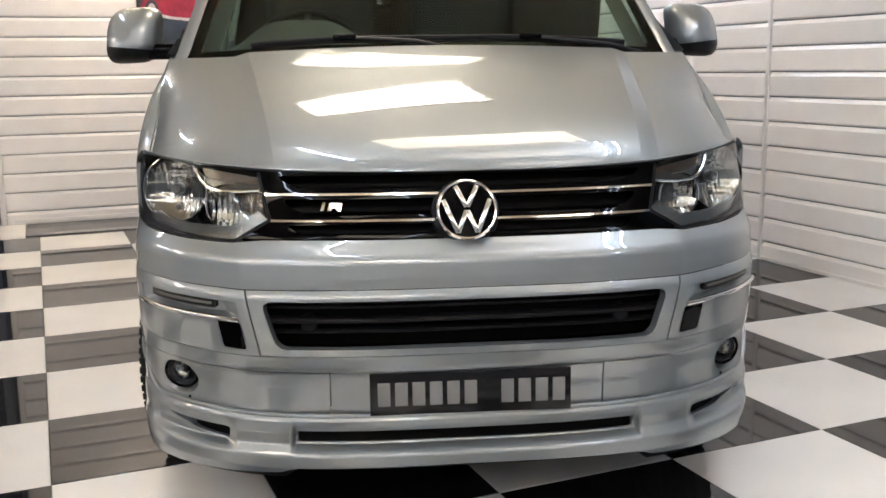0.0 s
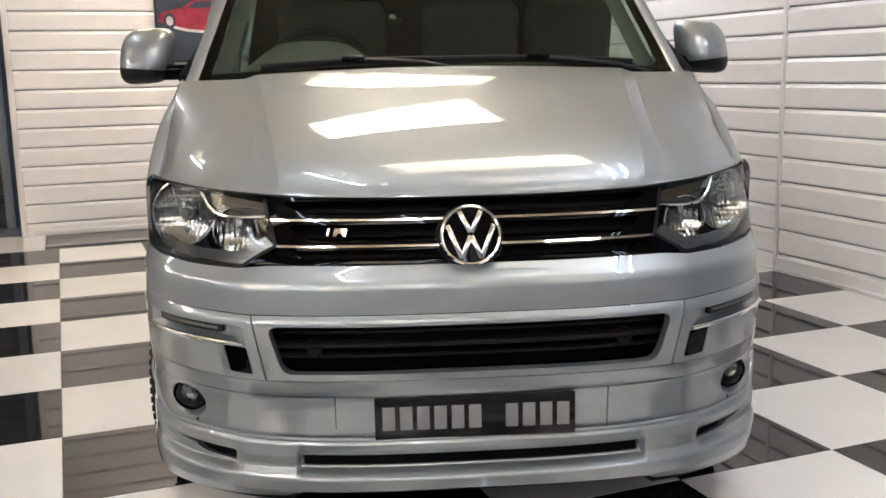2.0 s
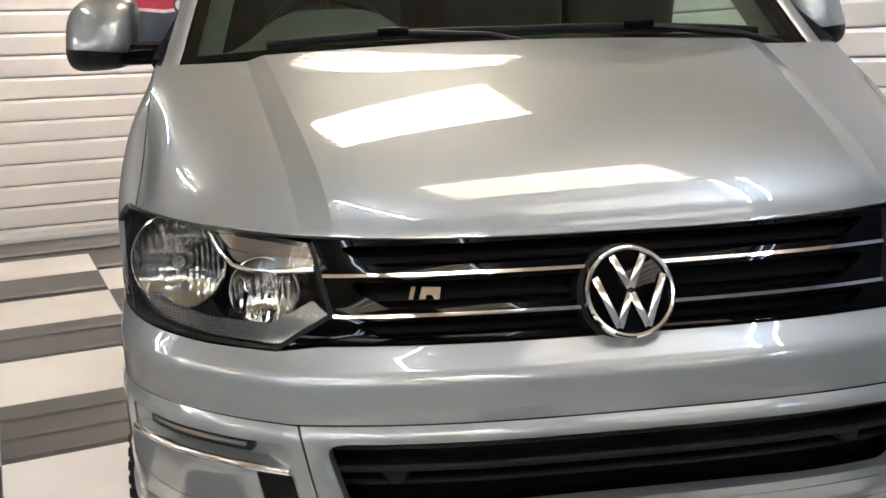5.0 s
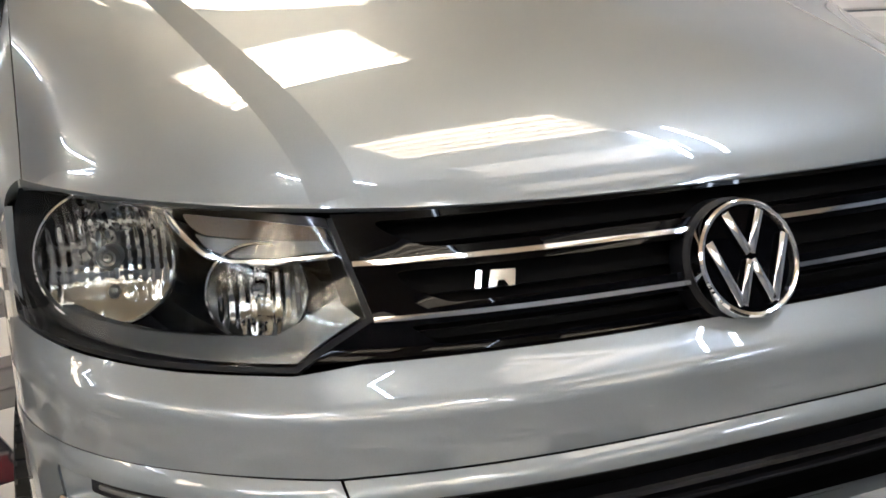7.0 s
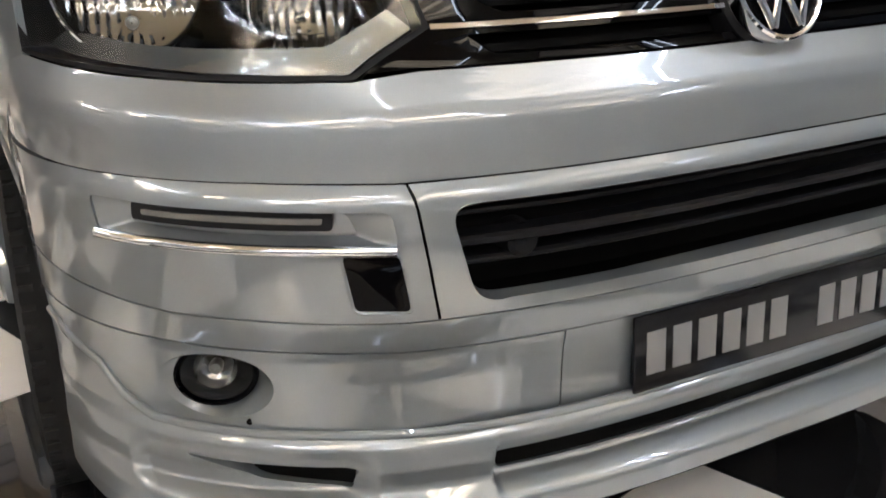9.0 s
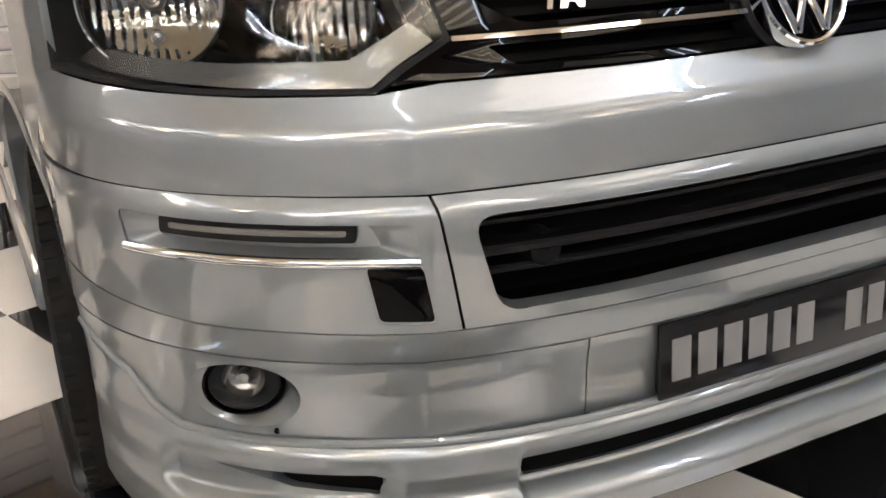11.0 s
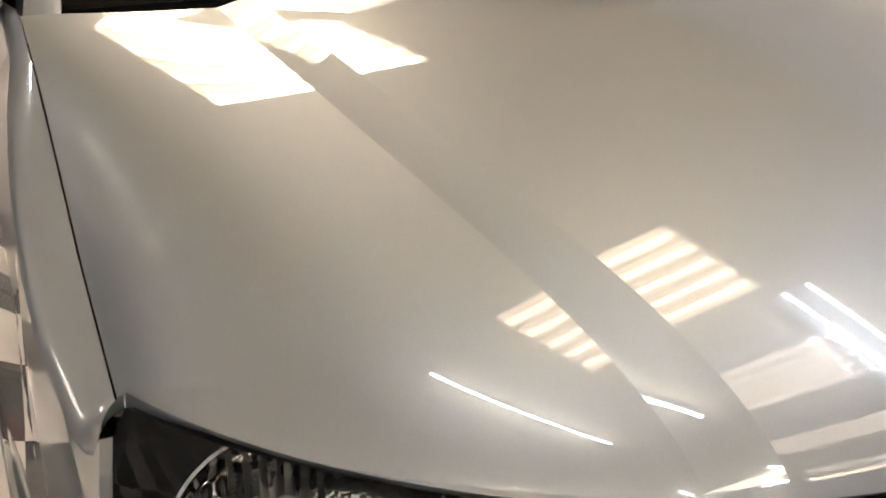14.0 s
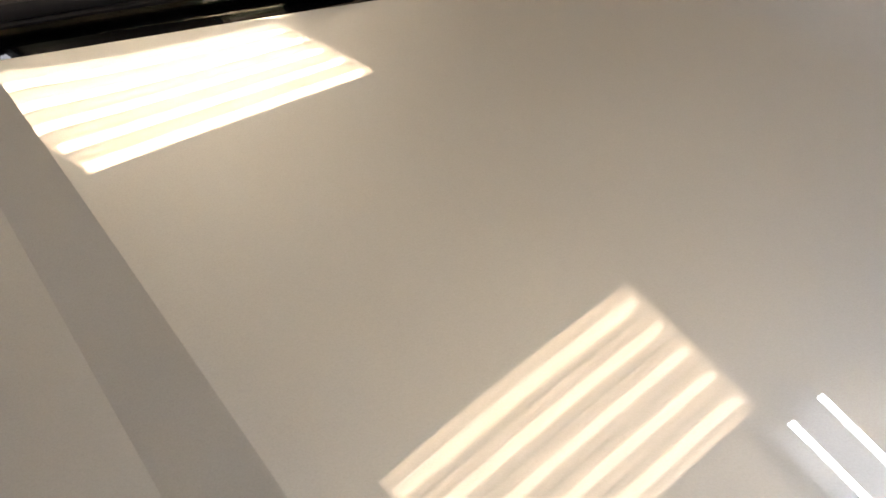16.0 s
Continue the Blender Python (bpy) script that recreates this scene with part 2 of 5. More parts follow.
def panel(outline, holes, step, fn, flange=0.01, back=None):
    """A skin over a flat outline with holes, laid on the surface fn(u, v, off), its edges turned in by flange.
    back: a direction that the skin faces."""
    loops = [resample(l, step) for l in [outline, *holes]]
    pts, edges = [], []
    for l in loops:
        k = len(pts)
        pts += l
        edges += [(k + i, k + (i + 1) % len(l)) for i in range(len(l))]
    edge_pts = np.array(pts)
    lo, hi = edge_pts.min(0), edge_pts.max(0)
    us, ws = np.arange(lo[0] + step / 2, hi[0], step), np.arange(lo[1] + step / 2, hi[1], step * 0.9)
    gu, gv = np.meshgrid(us, ws)
    gu[1::2] += step / 2
    gu, gv = gu.ravel(), gv.ravel()
    keep = inside(gu, gv, loops)
    gu, gv = gu[keep], gv[keep]
    near = np.full(len(gu), 1e9)
    for l in loops:
        a = np.array(l)
        d = np.roll(a, -1, 0) - a
        for (ax, ay), (dx, dy) in zip(a, d):
            t = np.clip(((gu - ax) * dx + (gv - ay) * dy) / max(dx * dx + dy * dy, 1e-12), 0, 1)
            near = np.minimum(near, (gu - ax - t * dx) ** 2 + (gv - ay - t * dy) ** 2)
    keep = near > (0.45 * step) ** 2
    pts += list(zip(gu[keep].tolist(), gv[keep].tolist()))
    vs, _, faces, *_ = geometry.delaunay_2d_cdt([Vector(p) for p in pts], edges, [], 0, 1e-7)
    cx = np.array([sum(vs[i].x for i in f) / len(f) for f in faces])
    cy = np.array([sum(vs[i].y for i in f) / len(f) for f in faces])
    ok = inside(cx, cy, loops)
    bm = bmesh.new()
    nl, sk = bm.verts.layers.float_vector.new("true_normal"), bm.faces.layers.bool.new("skin_face")
    made = [bm.verts.new(fn(v.x, v.y, 0.0)) for v in vs]
    for f, good in zip(faces, ok):
        if good:
            bm.faces.new([made[i] for i in f])
    for v in [v for v in bm.verts if not v.link_faces]:
        bm.verts.remove(v)
    bm.normal_update()
    want = Vector(back or (0, -1, 0))
    if sum((f.normal.dot(want) * f.calc_area() for f in bm.faces)) < 0:
        bmesh.ops.reverse_faces(bm, faces=bm.faces[:])
    bm.normal_update()
    for m, v in zip(made, vs):
        if m.is_valid:
            e = 0.0015
            n = (fn(v.x + e, v.y, 0.0) - fn(v.x - e, v.y, 0.0)).cross(fn(v.x, v.y + e, 0.0) - fn(v.x, v.y - e, 0.0))
            m[nl] = (n if n.dot(m.normal) >= 0 else -n).normalized()
    for f in bm.faces:
        f[sk] = True
    if flange:
        bm.verts.index_update()
        at = {m.index: v for m, v in zip(made, vs) if m.is_valid}
        rim = [e for e in bm.edges if len(e.link_faces) == 1]
        deep = {}
        for e in rim:
            f = e.link_faces[0]
            loop = next(l for l in f.loops if l.edge == e)
            a, b = loop.vert, loop.link_loop_next.vert
            for v in (a, b):
                if v not in deep:
                    p = at[v.index]
                    deep[v] = bm.verts.new(fn(p.x, p.y, -flange))
            bm.faces.new((b, a, deep[a], deep[b]))
    return bm


def rounded(loop, r, n=5):
    """A polygon with its corners rounded by about r."""
    out = []
    k = len(loop)
    for i in range(k):
        p, a, b = Vector(loop[i]), Vector(loop[i - 1]), Vector(loop[(i + 1) % k])
        da, db = (a - p), (b - p)
        ra, rb = min(r, da.length * 0.45), min(r, db.length * 0.45)
        s, e = p + da.normalized() * ra, p + db.normalized() * rb
        for j in range(n + 1):
            t = j / n
            q = (1 - t) ** 2 * s + 2 * t * (1 - t) * p + t * t * e
            out.append((q.x, q.y))
    return out

# ---- the room, squared to its floor tiles ----
D2 = Vector((0.29500, -0.95550))
N2 = Vector((0.95550, 0.29500))
O2 = Vector((-1.3775, 1.0957))
TURN = math.degrees(math.atan2(N2.y, N2.x))
HEIGHT = 3.05
BACK, FRONT, LEFT, RIGHT = -4.93, 7.2, -6.0, 4.17


def room(a, b, z=0.0):
    """A place from metres along the tile rows: a towards the viewer's end, b to the right-hand wall."""
    p = O2 + a * D2 + b * N2
    return Vector((p.x, p.y, z))


def room_pose(a, b, z=0.0, turn=0.0):
    p = room(a, b, z)
    return pose(p.x, p.y, p.z, 0, 0, TURN + turn)


ground = part("floor", box((0, 0, -0.06), (RIGHT - LEFT + 0.4, FRONT - BACK + 2.0, 0.1)), GROUT)
ground.matrix_world = room_pose((BACK + FRONT) / 2 - 0.4, (LEFT + RIGHT) / 2)
tagged(ground, "black and white polished checkerboard tile floor with thin grey joints", "floor", kind="structure")

ceiling = part("ceiling", box((0, 0, HEIGHT + 0.06), (RIGHT - LEFT + 0.4, FRONT - BACK + 2.0, 0.12)), CEIL)
ceiling.matrix_world = room_pose((BACK + FRONT) / 2 - 0.4, (LEFT + RIGHT) / 2)
tagged(ceiling, "cream painted flat showroom ceiling", "ceiling", kind="structure")


def wall(name, start, turn, length, label):
    """A wall whose inner face runs from start along its own x axis; it faces its own -y."""
    # grey core: the shade in the board gaps is put into its colour
    w = part(name, box((length / 2, 0.10, HEIGHT / 2), (length, 0.16, HEIGHT)), BEAM)
    w.matrix_world = Matrix.Translation(start) @ pose(0, 0, 0, 0, 0, TURN + turn)
    return tagged(w, label, "wall", kind="structure")


CLAD = "white plastic cladding boards with grooved joints on a wall"
wall_north = wall("wall_north", room(BACK, -0.28), 0, RIGHT + 0.28 + 0.2, CLAD)
wall_east = wall("wall_east", room(BACK - 0.2, RIGHT), -90, FRONT - BACK + 0.4, CLAD)
# west and south walls are unseen; their grey tunes the reflections on the van
wall_west = wall("wall_west", room(FRONT + 0.2, LEFT), 90, FRONT - BACK + 1.2, "grey showroom wall with white cladding boards at its far end")
wall_west.data.materials[0] = GREY_WALL
wall_south = wall("wall_south", room(FRONT, RIGHT + 0.2), 180, RIGHT - LEFT + 0.4, "unseen plain grey end wall that closes the showroom")
wall_south.data.materials[0] = GREY_WALL
wall_recess = wall("wall_recess", room(BACK - 0.75, LEFT - 0.2), 0, -0.28 - LEFT + 0.3, "white wall behind a roller shutter opening")


def board_mesh(length, pitch):
    prof = [(0.008, 0.0), (-0.0085, 0.0), (-0.0098, 0.001), (-0.0140, 0.009), (-0.0140, pitch - 0.032), (-0.0132, pitch - 0.029), (-0.0010, pitch - 0.0095),
            (0.0005, pitch - 0.008), (0.008, pitch - 0.008)]
    bm = grid_mesh([[(0, y, z) for y, z in prof], [(length, y, z) for y, z in prof]])
    bmesh.ops.recalc_face_normals(bm, faces=bm.faces[:])
    if sum(f.normal.y * f.calc_area() for f in bm.faces) > 0:
        bmesh.ops.reverse_faces(bm, faces=bm.faces[:])
    me = bpy.data.meshes.new("board")
    bm.to_mesh(me)
    bm.free()
    me.materials.append(BOARD)
    return me


def clad(w, x0, x1, z0, pitch):
    me = board_mesh(x1 - x0, pitch)
    k = 0
    while z0 + k * pitch < HEIGHT - 0.05:
        ob = new("board", me)
        ob.parent = w
        ob.location = (x0, 0.017, z0 + k * pitch)
        k += 1


clad(wall_north, 0.045, RIGHT + 0.26, 0.098 - 0.154 + 0.010, 0.154)
# grey core shades the board gaps; its bare front end keeps reflections dark
wall_east.data.materials[0] = GREY_WALL
JOINT = -1.19 - (BACK - 0.2)
clad(wall_east, 0.22, JOINT - 0.012, 0.110 - 0.149 + 0.004, 0.149)
clad(wall_east, JOINT + 0.012, 1.6 - (BACK - 0.2), 0.110 - 0.149 + 0.010, 0.149)
clad(wall_west, 8.6, FRONT - BACK + 1.1, 0.07, 0.152)
part("joint_strip", box((JOINT, 0.004, HEIGHT / 2), (0.030, 0.022, HEIGHT), 0.003), TRIM, wall_east)
part("edge_trim", box((0.022, 0.0, HEIGHT / 2), (0.044, 0.034, HEIGHT), 0.004), TRIM, wall_north)
part("skirting", box((FRONT / 2 - BACK / 2 + 0.1, 0.008, 0.012), (FRONT - BACK, 0.022, 0.024), 0.002), TRIM, wall_east)
part("skirting", box((2.3, 0.006, 0.020), (4.4, 0.022, 0.040), 0.002), TRIM, wall_north)

shutter = thing("roller_shutter", "dark grey steel roller shutter with horizontal slats", "shutter", room_pose(BACK - 0.62, -2.0))
for k in range(26):
    part("slat", box((0, 0, 0.06 + k * 0.095), (3.2, 0.02, 0.088), 0.006), SHUTTER, shutter)
part("box_cover", box((0, 0.0, 2.72), (3.3, 0.25, 0.40), 0.01), SHUTTER, shutter)
part("guide", box((1.62, -0.02, 1.3), (0.07, 0.07, 2.6), 0.004), BEAM, shutter)
part("guide", box((-1.62, -0.02, 1.3), (0.07, 0.07, 2.6), 0.004), BEAM, shutter)

# framed print of a red sports car on the clad wall
POSTER_W, POSTER_H = 0.86, 0.62
print_frame = thing("framed_print", "black framed print of a red sports car on white cladding", "picture", room_pose(BACK + 0.025, 0.88 + POSTER_W / 2, 1.385 + POSTER_H / 2))
part("backing", box((0, 0.004, 0), (POSTER_W - 0.02, 0.012, POSTER_H - 0.02)), PRINT_DARK, print_frame)
for c, s in (((0, 0, POSTER_H / 2 - 0.011), (POSTER_W, 0.03, 0.022)), ((0, 0, -POSTER_H / 2 + 0.011), (POSTER_W, 0.03, 0.022)),
             ((POSTER_W / 2 - 0.011, 0, 0), (0.022, 0.03, POSTER_H - 0.046)), ((-POSTER_W / 2 + 0.011, 0, 0), (0.022, 0.03, POSTER_H - 0.046))):
    part("frame_bar", box(c, s, 0.003), FRAME, print_frame)


def flat_shape(points, y, name, material, parent):
    bm = bmesh.new()
    f = bm.faces.new([bm.verts.new((x - 0.045, y, z)) for x, z in points])
    bm.normal_update()
    if f.normal.y > 0:
        bmesh.ops.reverse_faces(bm, faces=bm.faces[:])
    return part(name, bm, material, parent)


flat_shape([(-0.36, 0.02), (-0.33, 0.09), (-0.25, 0.115), (-0.16, 0.13), (-0.05, 0.205), (0.08, 0.21), (0.20, 0.15), (0.33, 0.12),
            (0.36, 0.02), (0.33, -0.03), (0.10, -0.06), (-0.12, -0.04), (-0.30, 0.0)], -0.004, "printed_car_body", PRINT_RED, print_frame)
flat_shape([(-0.12, 0.13), (-0.04, 0.185), (0.07, 0.19), (0.14, 0.145), (0.0, 0.13)], -0.0055, "printed_car_window", PRINT_DARK, print_frame)
flat_shape([(-0.30, 0.0), (-0.12, -0.04), (0.10, -0.06), (0.33, -0.03), (0.33, -0.05), (0.10, -0.085), (-0.14, -0.06), (-0.31, -0.015)], -0.0055,
           "printed_highlight", PRINT_PALE, print_frame)
for wx, wz, r in ((-0.265, 0.025, 0.065), (0.21, -0.025, 0.06)):
    flat_shape([(wx + 0.75 * r * math.cos(k * math.tau / 20), wz + r * math.sin(k * math.tau / 20)) for k in range(20)], -0.0070, "printed_wheel", PRINT_DARK, print_frame)
    flat_shape([(wx + 0.45 * r * math.cos(k * math.tau / 20), wz + 0.6 * r * math.sin(k * math.tau / 20)) for k in range(20)], -0.0085, "printed_hub", PRINT_PALE, print_frame)


# ---- ceiling lamps ----
def louvre_light(at, long=1.18, wide=0.58, tubes=TUBE_WARM, tray=LOUVRE, label="warm white recessed ceiling light with five tubes and a louvre"):
    """A recessed light: a shallow tray with tubes and cross blades. Its length runs along x."""
    t = thing("ceiling_light", label, "ceiling light", at, group="showroom ceiling lights")
    part("tray", box((0, 0, -0.012), (long, wide, 0.02), 0.002), tray, t)
    for k in range(5):
        y = (k - 2) * wide / 5
        part("tube", tube([(-long / 2 + 0.02, y, -0.045), (long / 2 - 0.02, y, -0.045)], 0.016, 8), tubes, t)
    for s in (-1, 1):
        part("frame_bar", box((0, s * (wide / 2 + 0.006), -0.04), (long + 0.04, 0.016, 0.07), 0.002), BATTEN, t)
        part("frame_bar", box((s * (long / 2 + 0.012), 0, -0.04), (0.016, wide + 0.02, 0.07), 0.002), BATTEN, t)
    for k in range(4):
        y = (k - 1.5) * wide / 5
        part("louvre_blade", box((0, y, -0.055), (long, 0.006, 0.045)), BATTEN, t)
    return t


def batten_light(at, long=1.5, n=1, label="cool white bare fluorescent batten light under the ceiling"):
    t = thing("batten_light", label, "ceiling light", at, group="fluorescent battens")
    # body kept wide and dark to block tube glow on the ceiling
    part("body", box((0, 0, -0.03), (long + 0.06, 0.05 + 0.25 * (n - 1), 0.05), 0.006), FITTING, t)
    for k in range(n):
        part("tube", tube([(-long / 2, (k - (n - 1) / 2) * 0.17, -0.115), (long / 2, (k - (n - 1) / 2) * 0.17, -0.115)], 0.013, 8), TUBE_COOL, t)
        for s in (-1, 1):
            part("lamp_socket", box((s * (long / 2 + 0.012), (k - (n - 1) / 2) * 0.17, -0.088), (0.024, 0.03, 0.085), 0.003), FITTING, t)
    return t


for a, b in ((-2.96, 1.65), (-0.95, 1.62)):
    louvre_light(room_pose(a, b, HEIGHT))
louvre_light(room_pose(0.91, 1.56, HEIGHT), tubes=TUBE_DIM, tray=LOUVRE_DIM, label="dimmer warm recessed ceiling light with five tubes and a louvre")
for a, b in ((1.99, 1.64), (3.30, 1.65), (5.13, 1.65)):
    louvre_light(room_pose(a, b, HEIGHT), tubes=TUBE_LOW, tray=LOUVRE_LOW, label="faint warm recessed ceiling light with five tubes and a louvre")
# from (4.40, -0.55) on: unseen lamps, added to brighten the room
for a, b in ((-2.96, -3.9), (-0.93, -3.9), (1.07, -3.9), (3.10, -2.5), (5.13, -2.5), (4.40, -0.55), (6.20, 1.65), (6.20, -0.55), (6.40, -2.5), (3.10, -4.6), (5.13, -4.6)):
    louvre_light(room_pose(a, b, HEIGHT))
# unseen lamp added to light up the back wall
louvre_light(room_pose(-4.2, 0.9, HEIGHT))
for a, b in ((1.90, 2.25), (5.20, 2.62)):
    batten_light(room_pose(a, b, HEIGHT, 90), 1.2, n=2, label="cool white twin fluorescent batten light under the ceiling")
    batten_light(room_pose(a + 1.0 if a < 3 else a + 0.6, -3.6, HEIGHT, 90), n=2, label="cool white twin fluorescent batten light under the ceiling")
# extra batten, unseen, put here to brighten the right-hand wall
batten_light(room_pose(-2.6, 3.3, HEIGHT, 90), n=2, label="cool white twin fluorescent batten light under the ceiling")
for a, b in ((1.35, 0.36), (4.3, 0.05), (6.2, 0.05)):
    batten_light(room_pose(a, b, HEIGHT, 90), 1.2)

for a in (-2.4, -0.3):
    batten_light(room_pose(a, -3.3, HEIGHT, 90), 1.5)
batten_light(room_pose(3.3, -1.35, HEIGHT, 90), 1.5)
batten_light(room_pose(-1.7, -0.45, HEIGHT, 90), 1.0)


# ---- the van: its front skin ----
HALF_W, BOW = 0.895, 0.585
_th = np.linspace(0, math.pi / 2, 6001)
_px, _pg = HALF_W * np.sin(_th) ** (2 / 3), BOW * (1 - np.cos(_th) ** (2 / 2.4))
_pg = _pg + 0.050 * 0.004 * np.logaddexp(0, (_px - 0.553) / 0.004)
_ps = np.concatenate([[0], np.cumsum(np.hypot(np.diff(_px), np.diff(_pg)))])
S_END = float(_ps[-1])


def plan(s):
    """Across and back of the front's plan curve at the arc length s from its middle."""
    a = abs(s)
    if a <= S_END:
        x, g = float(np.interp(a, _ps, _px)), float(np.interp(a, _ps, _pg))
        x2, g2 = float(np.interp(min(a + 0.002, S_END), _ps, _px)), float(np.interp(min(a + 0.002, S_END), _ps, _pg))
        x1, g1 = float(np.interp(max(a - 0.002, 0), _ps, _px)), float(np.interp(max(a - 0.002, 0), _ps, _pg))
        nx, ny = (g2 - g1), -(x2 - x1)
        k = math.hypot(nx, ny) or 1
        nx, ny = nx / k, ny / k
    else:
        x, g, nx, ny = HALF_W, float(_pg[-1]) + a - S_END, 1.0, 0.0
    sg = 1 if s >= 0 else -1
    return sg * x, g, sg * nx, ny


def sx(x):
    """The arc length at which the plan curve has reached x."""
    return math.copysign(float(np.interp(abs(x), _px, _ps)), x)


def sy(g):
    return float(np.interp(g, _pg, _ps)) if g < float(_pg[-1]) else S_END + g - float(_pg[-1])


class Profile:
    """An upright profile (height, set-back), smoothed."""

    def __init__(self, pairs, soft=0.005, ridge=0.0):
        self.ridge = ridge
        z, y = zip(*sorted(pairs))
        self.z = np.arange(z[0] - 0.03, z[-1] + 0.03, 0.001)
        raw = np.interp(self.z, z, y)
        lo, hi = (y[1] - y[0]) / (z[1] - z[0]), (y[-1] - y[-2]) / (z[-1] - z[-2])
        raw = np.where(self.z < z[0], y[0] + lo * (self.z - z[0]), raw)
        raw = np.where(self.z > z[-1], y[-1] + hi * (self.z - z[-1]), raw)
        n = max(1, int(soft * 1000))
        ker = np.hanning(2 * n + 3)
        pad = np.pad(raw, n + 1, mode="reflect", reflect_type="odd")
        self.y = np.convolve(pad, ker / ker.sum(), "valid")

    def at(self, z):
        """Set-back at a height, read along a smooth curve through the samples."""
        q = (z - self.z[0]) / 0.001
        i = min(max(int(q), 1), len(self.z) - 3)
        f = min(max(q - i, 0.0), 1.0)
        a, b, c, d = self.y[i - 1:i + 3].tolist()
        return b + 0.5 * f * (c - a + f * (2 * a - 5 * b + 4 * c - d + f * (3 * (b - c) + d - a)))

    def skin(self, lift=0.0):
        def fn(s, z, off):
            x, g, nx, ny = plan(s)
            dz = (self.at(z + 0.002) - self.at(z - 0.002)) / 0.004
            n = Vector((nx, ny, dz * abs(ny))).normalized()
            ridge = self.ridge * math.exp(-abs(abs(x) - 0.553) / 0.05)
            return Vector((x, self.at(z) + g - ridge, z)) + (off + lift) * n
        return fn

    def arch(self, z, gap=0.0):
        """The arc length at which the skin reaches the front wheel arch at this height."""
        r = ARCH_R + gap
        y = WHEEL_Y - math.sqrt(max(r * r - (z - WHEEL_Z) ** 2, 0.0))
        return sy(y - self.at(z))


WHEEL_Y, WHEEL_Z, WHEEL_R, ARCH_R = 0.88, 0.335, 0.335, 0.395
UPPER = Profile([(0.83, 0.060), (0.80, 0.034), (0.770, -0.002), (0.762, -0.0095), (0.750, -0.0140), (0.715, -0.0185), (0.685, -0.020)], 0.006, 0.005)
LOWER = Profile([(0.692, -0.020), (0.686, -0.026), (0.672, -0.037), (0.665, -0.038), (0.60, -0.033), (0.52, -0.023), (0.475, -0.008)], 0.005, 0.004)
SKIRT = Profile([(0.54, -0.026), (0.52, -0.022), (0.485, -0.011), (0.474, -0.005), (0.44, 0.001), (0.365, 0.006)], 0.006, 0.004)
LIP = Profile([(0.46, -0.004), (0.3690, -0.001), (0.361, -0.010), (0.352, -0.016), (0.325, -0.020), (0.296, -0.014), (0.2735, -0.031), (0.268, -0.034), (0.235, -0.031), (0.205, -0.018)], 0.0025)
LIP_DEEP = Profile([(0.46, -0.004), (0.3690, -0.001), (0.361, -0.010), (0.354, -0.015), (0.338, -0.010), (0.305, 0.014), (0.288, 0.011), (0.2735, -0.028), (0.268, -0.033), (0.235, -0.031), (0.205, -0.018)], 0.002)
FACE = Profile([(0.79, 0.030), (0.81, 0.040), (0.85, 0.052), (0.91, 0.074), (0.98, 0.105), (1.01, 0.122)], 0.02)


def lip_skin(lift=0.0):
    """The front lip, hollowed out in three scoops between its upright webs."""
    f0, f1 = LIP.skin(lift), LIP_DEEP.skin(lift)

    def fn(s, z, off):
        x = abs(plan(s)[0])
        k = 1.0 if x < 0.436 else max(0.0, 1 - (x - 0.436) / 0.012)
        if x > 0.52:
            k = min(max((x - 0.585) / 0.03, 0.0), 1.0) * min(max((0.838 - x) / 0.022, 0.0), 1.0)
        return f0(s, z, off).lerp(f1(s, z, off), k)
    return fn


def mirrored(loop):
    return [(-a, b) for a, b in loop]


def xs(points):
    """Corners given by their distance across the van, turned into arc lengths."""
    return [(sx(x), z) for x, z in points]


van = thing("van", "silver metallic panel van with black grille on checkered tiles", "van")

# bumper top
top_edge = [(0.0, 0.801), (0.20, 0.801), (0.40, 0.802), (0.50, 0.802), (0.555, 0.7975), (0.575, 0.795), (0.693, 0.797), (0.795, 0.803), (0.840, 0.809), (0.872, 0.817)]
low_edge = [(0.0, 0.6895), (0.30, 0.6895), (0.545, 0.690), (0.69, 0.694), (0.80, 0.695), (0.864, 0.695)]
half = xs(top_edge) + [(sy(0.46), 0.806), (sy(0.56), 0.735), (sy(0.60), 0.700)] + list(reversed(xs(low_edge)))
outline = half[:-1] + mirrored(list(reversed(half)))[:-1]
outline = [p for i, p in enumerate(outline) if i == 0 or p != outline[i - 1]]
bumper = part("bumper", panel(outline, [], 0.014, UPPER.skin(), 0.012), PAINT, van, "smooth silver painted upper bumper skin")

# insert with the lower air intake
INS_T, INS_B = 0.6885, 0.5235
ins = xs([(-0.542, INS_T), (-0.27, INS_T), (0.0, INS_T), (0.27, INS_T), (0.542, INS_T), (0.511, INS_B), (0.25, INS_B), (0, INS_B), (-0.25, INS_B), (-0.511, INS_B)])
intake = rounded(xs([(-0.505, 0.664), (0.505, 0.664), (0.470, 0.541), (-0.470, 0.541)]), 0.030)
intake_soft = LOWER.skin()
part("bumper_insert", panel(ins, [intake], 0.014, intake_soft, 0.022), PAINT, van, "silver surround of the lower air intake")
bm = grid_mesh([[LOWER.skin()(u, v, o) for u, v in intake + intake[:1]] for o in (0.0005, 0.0025, 0.002, -0.004)])
part("intake_lip", bm, PAINT, van)

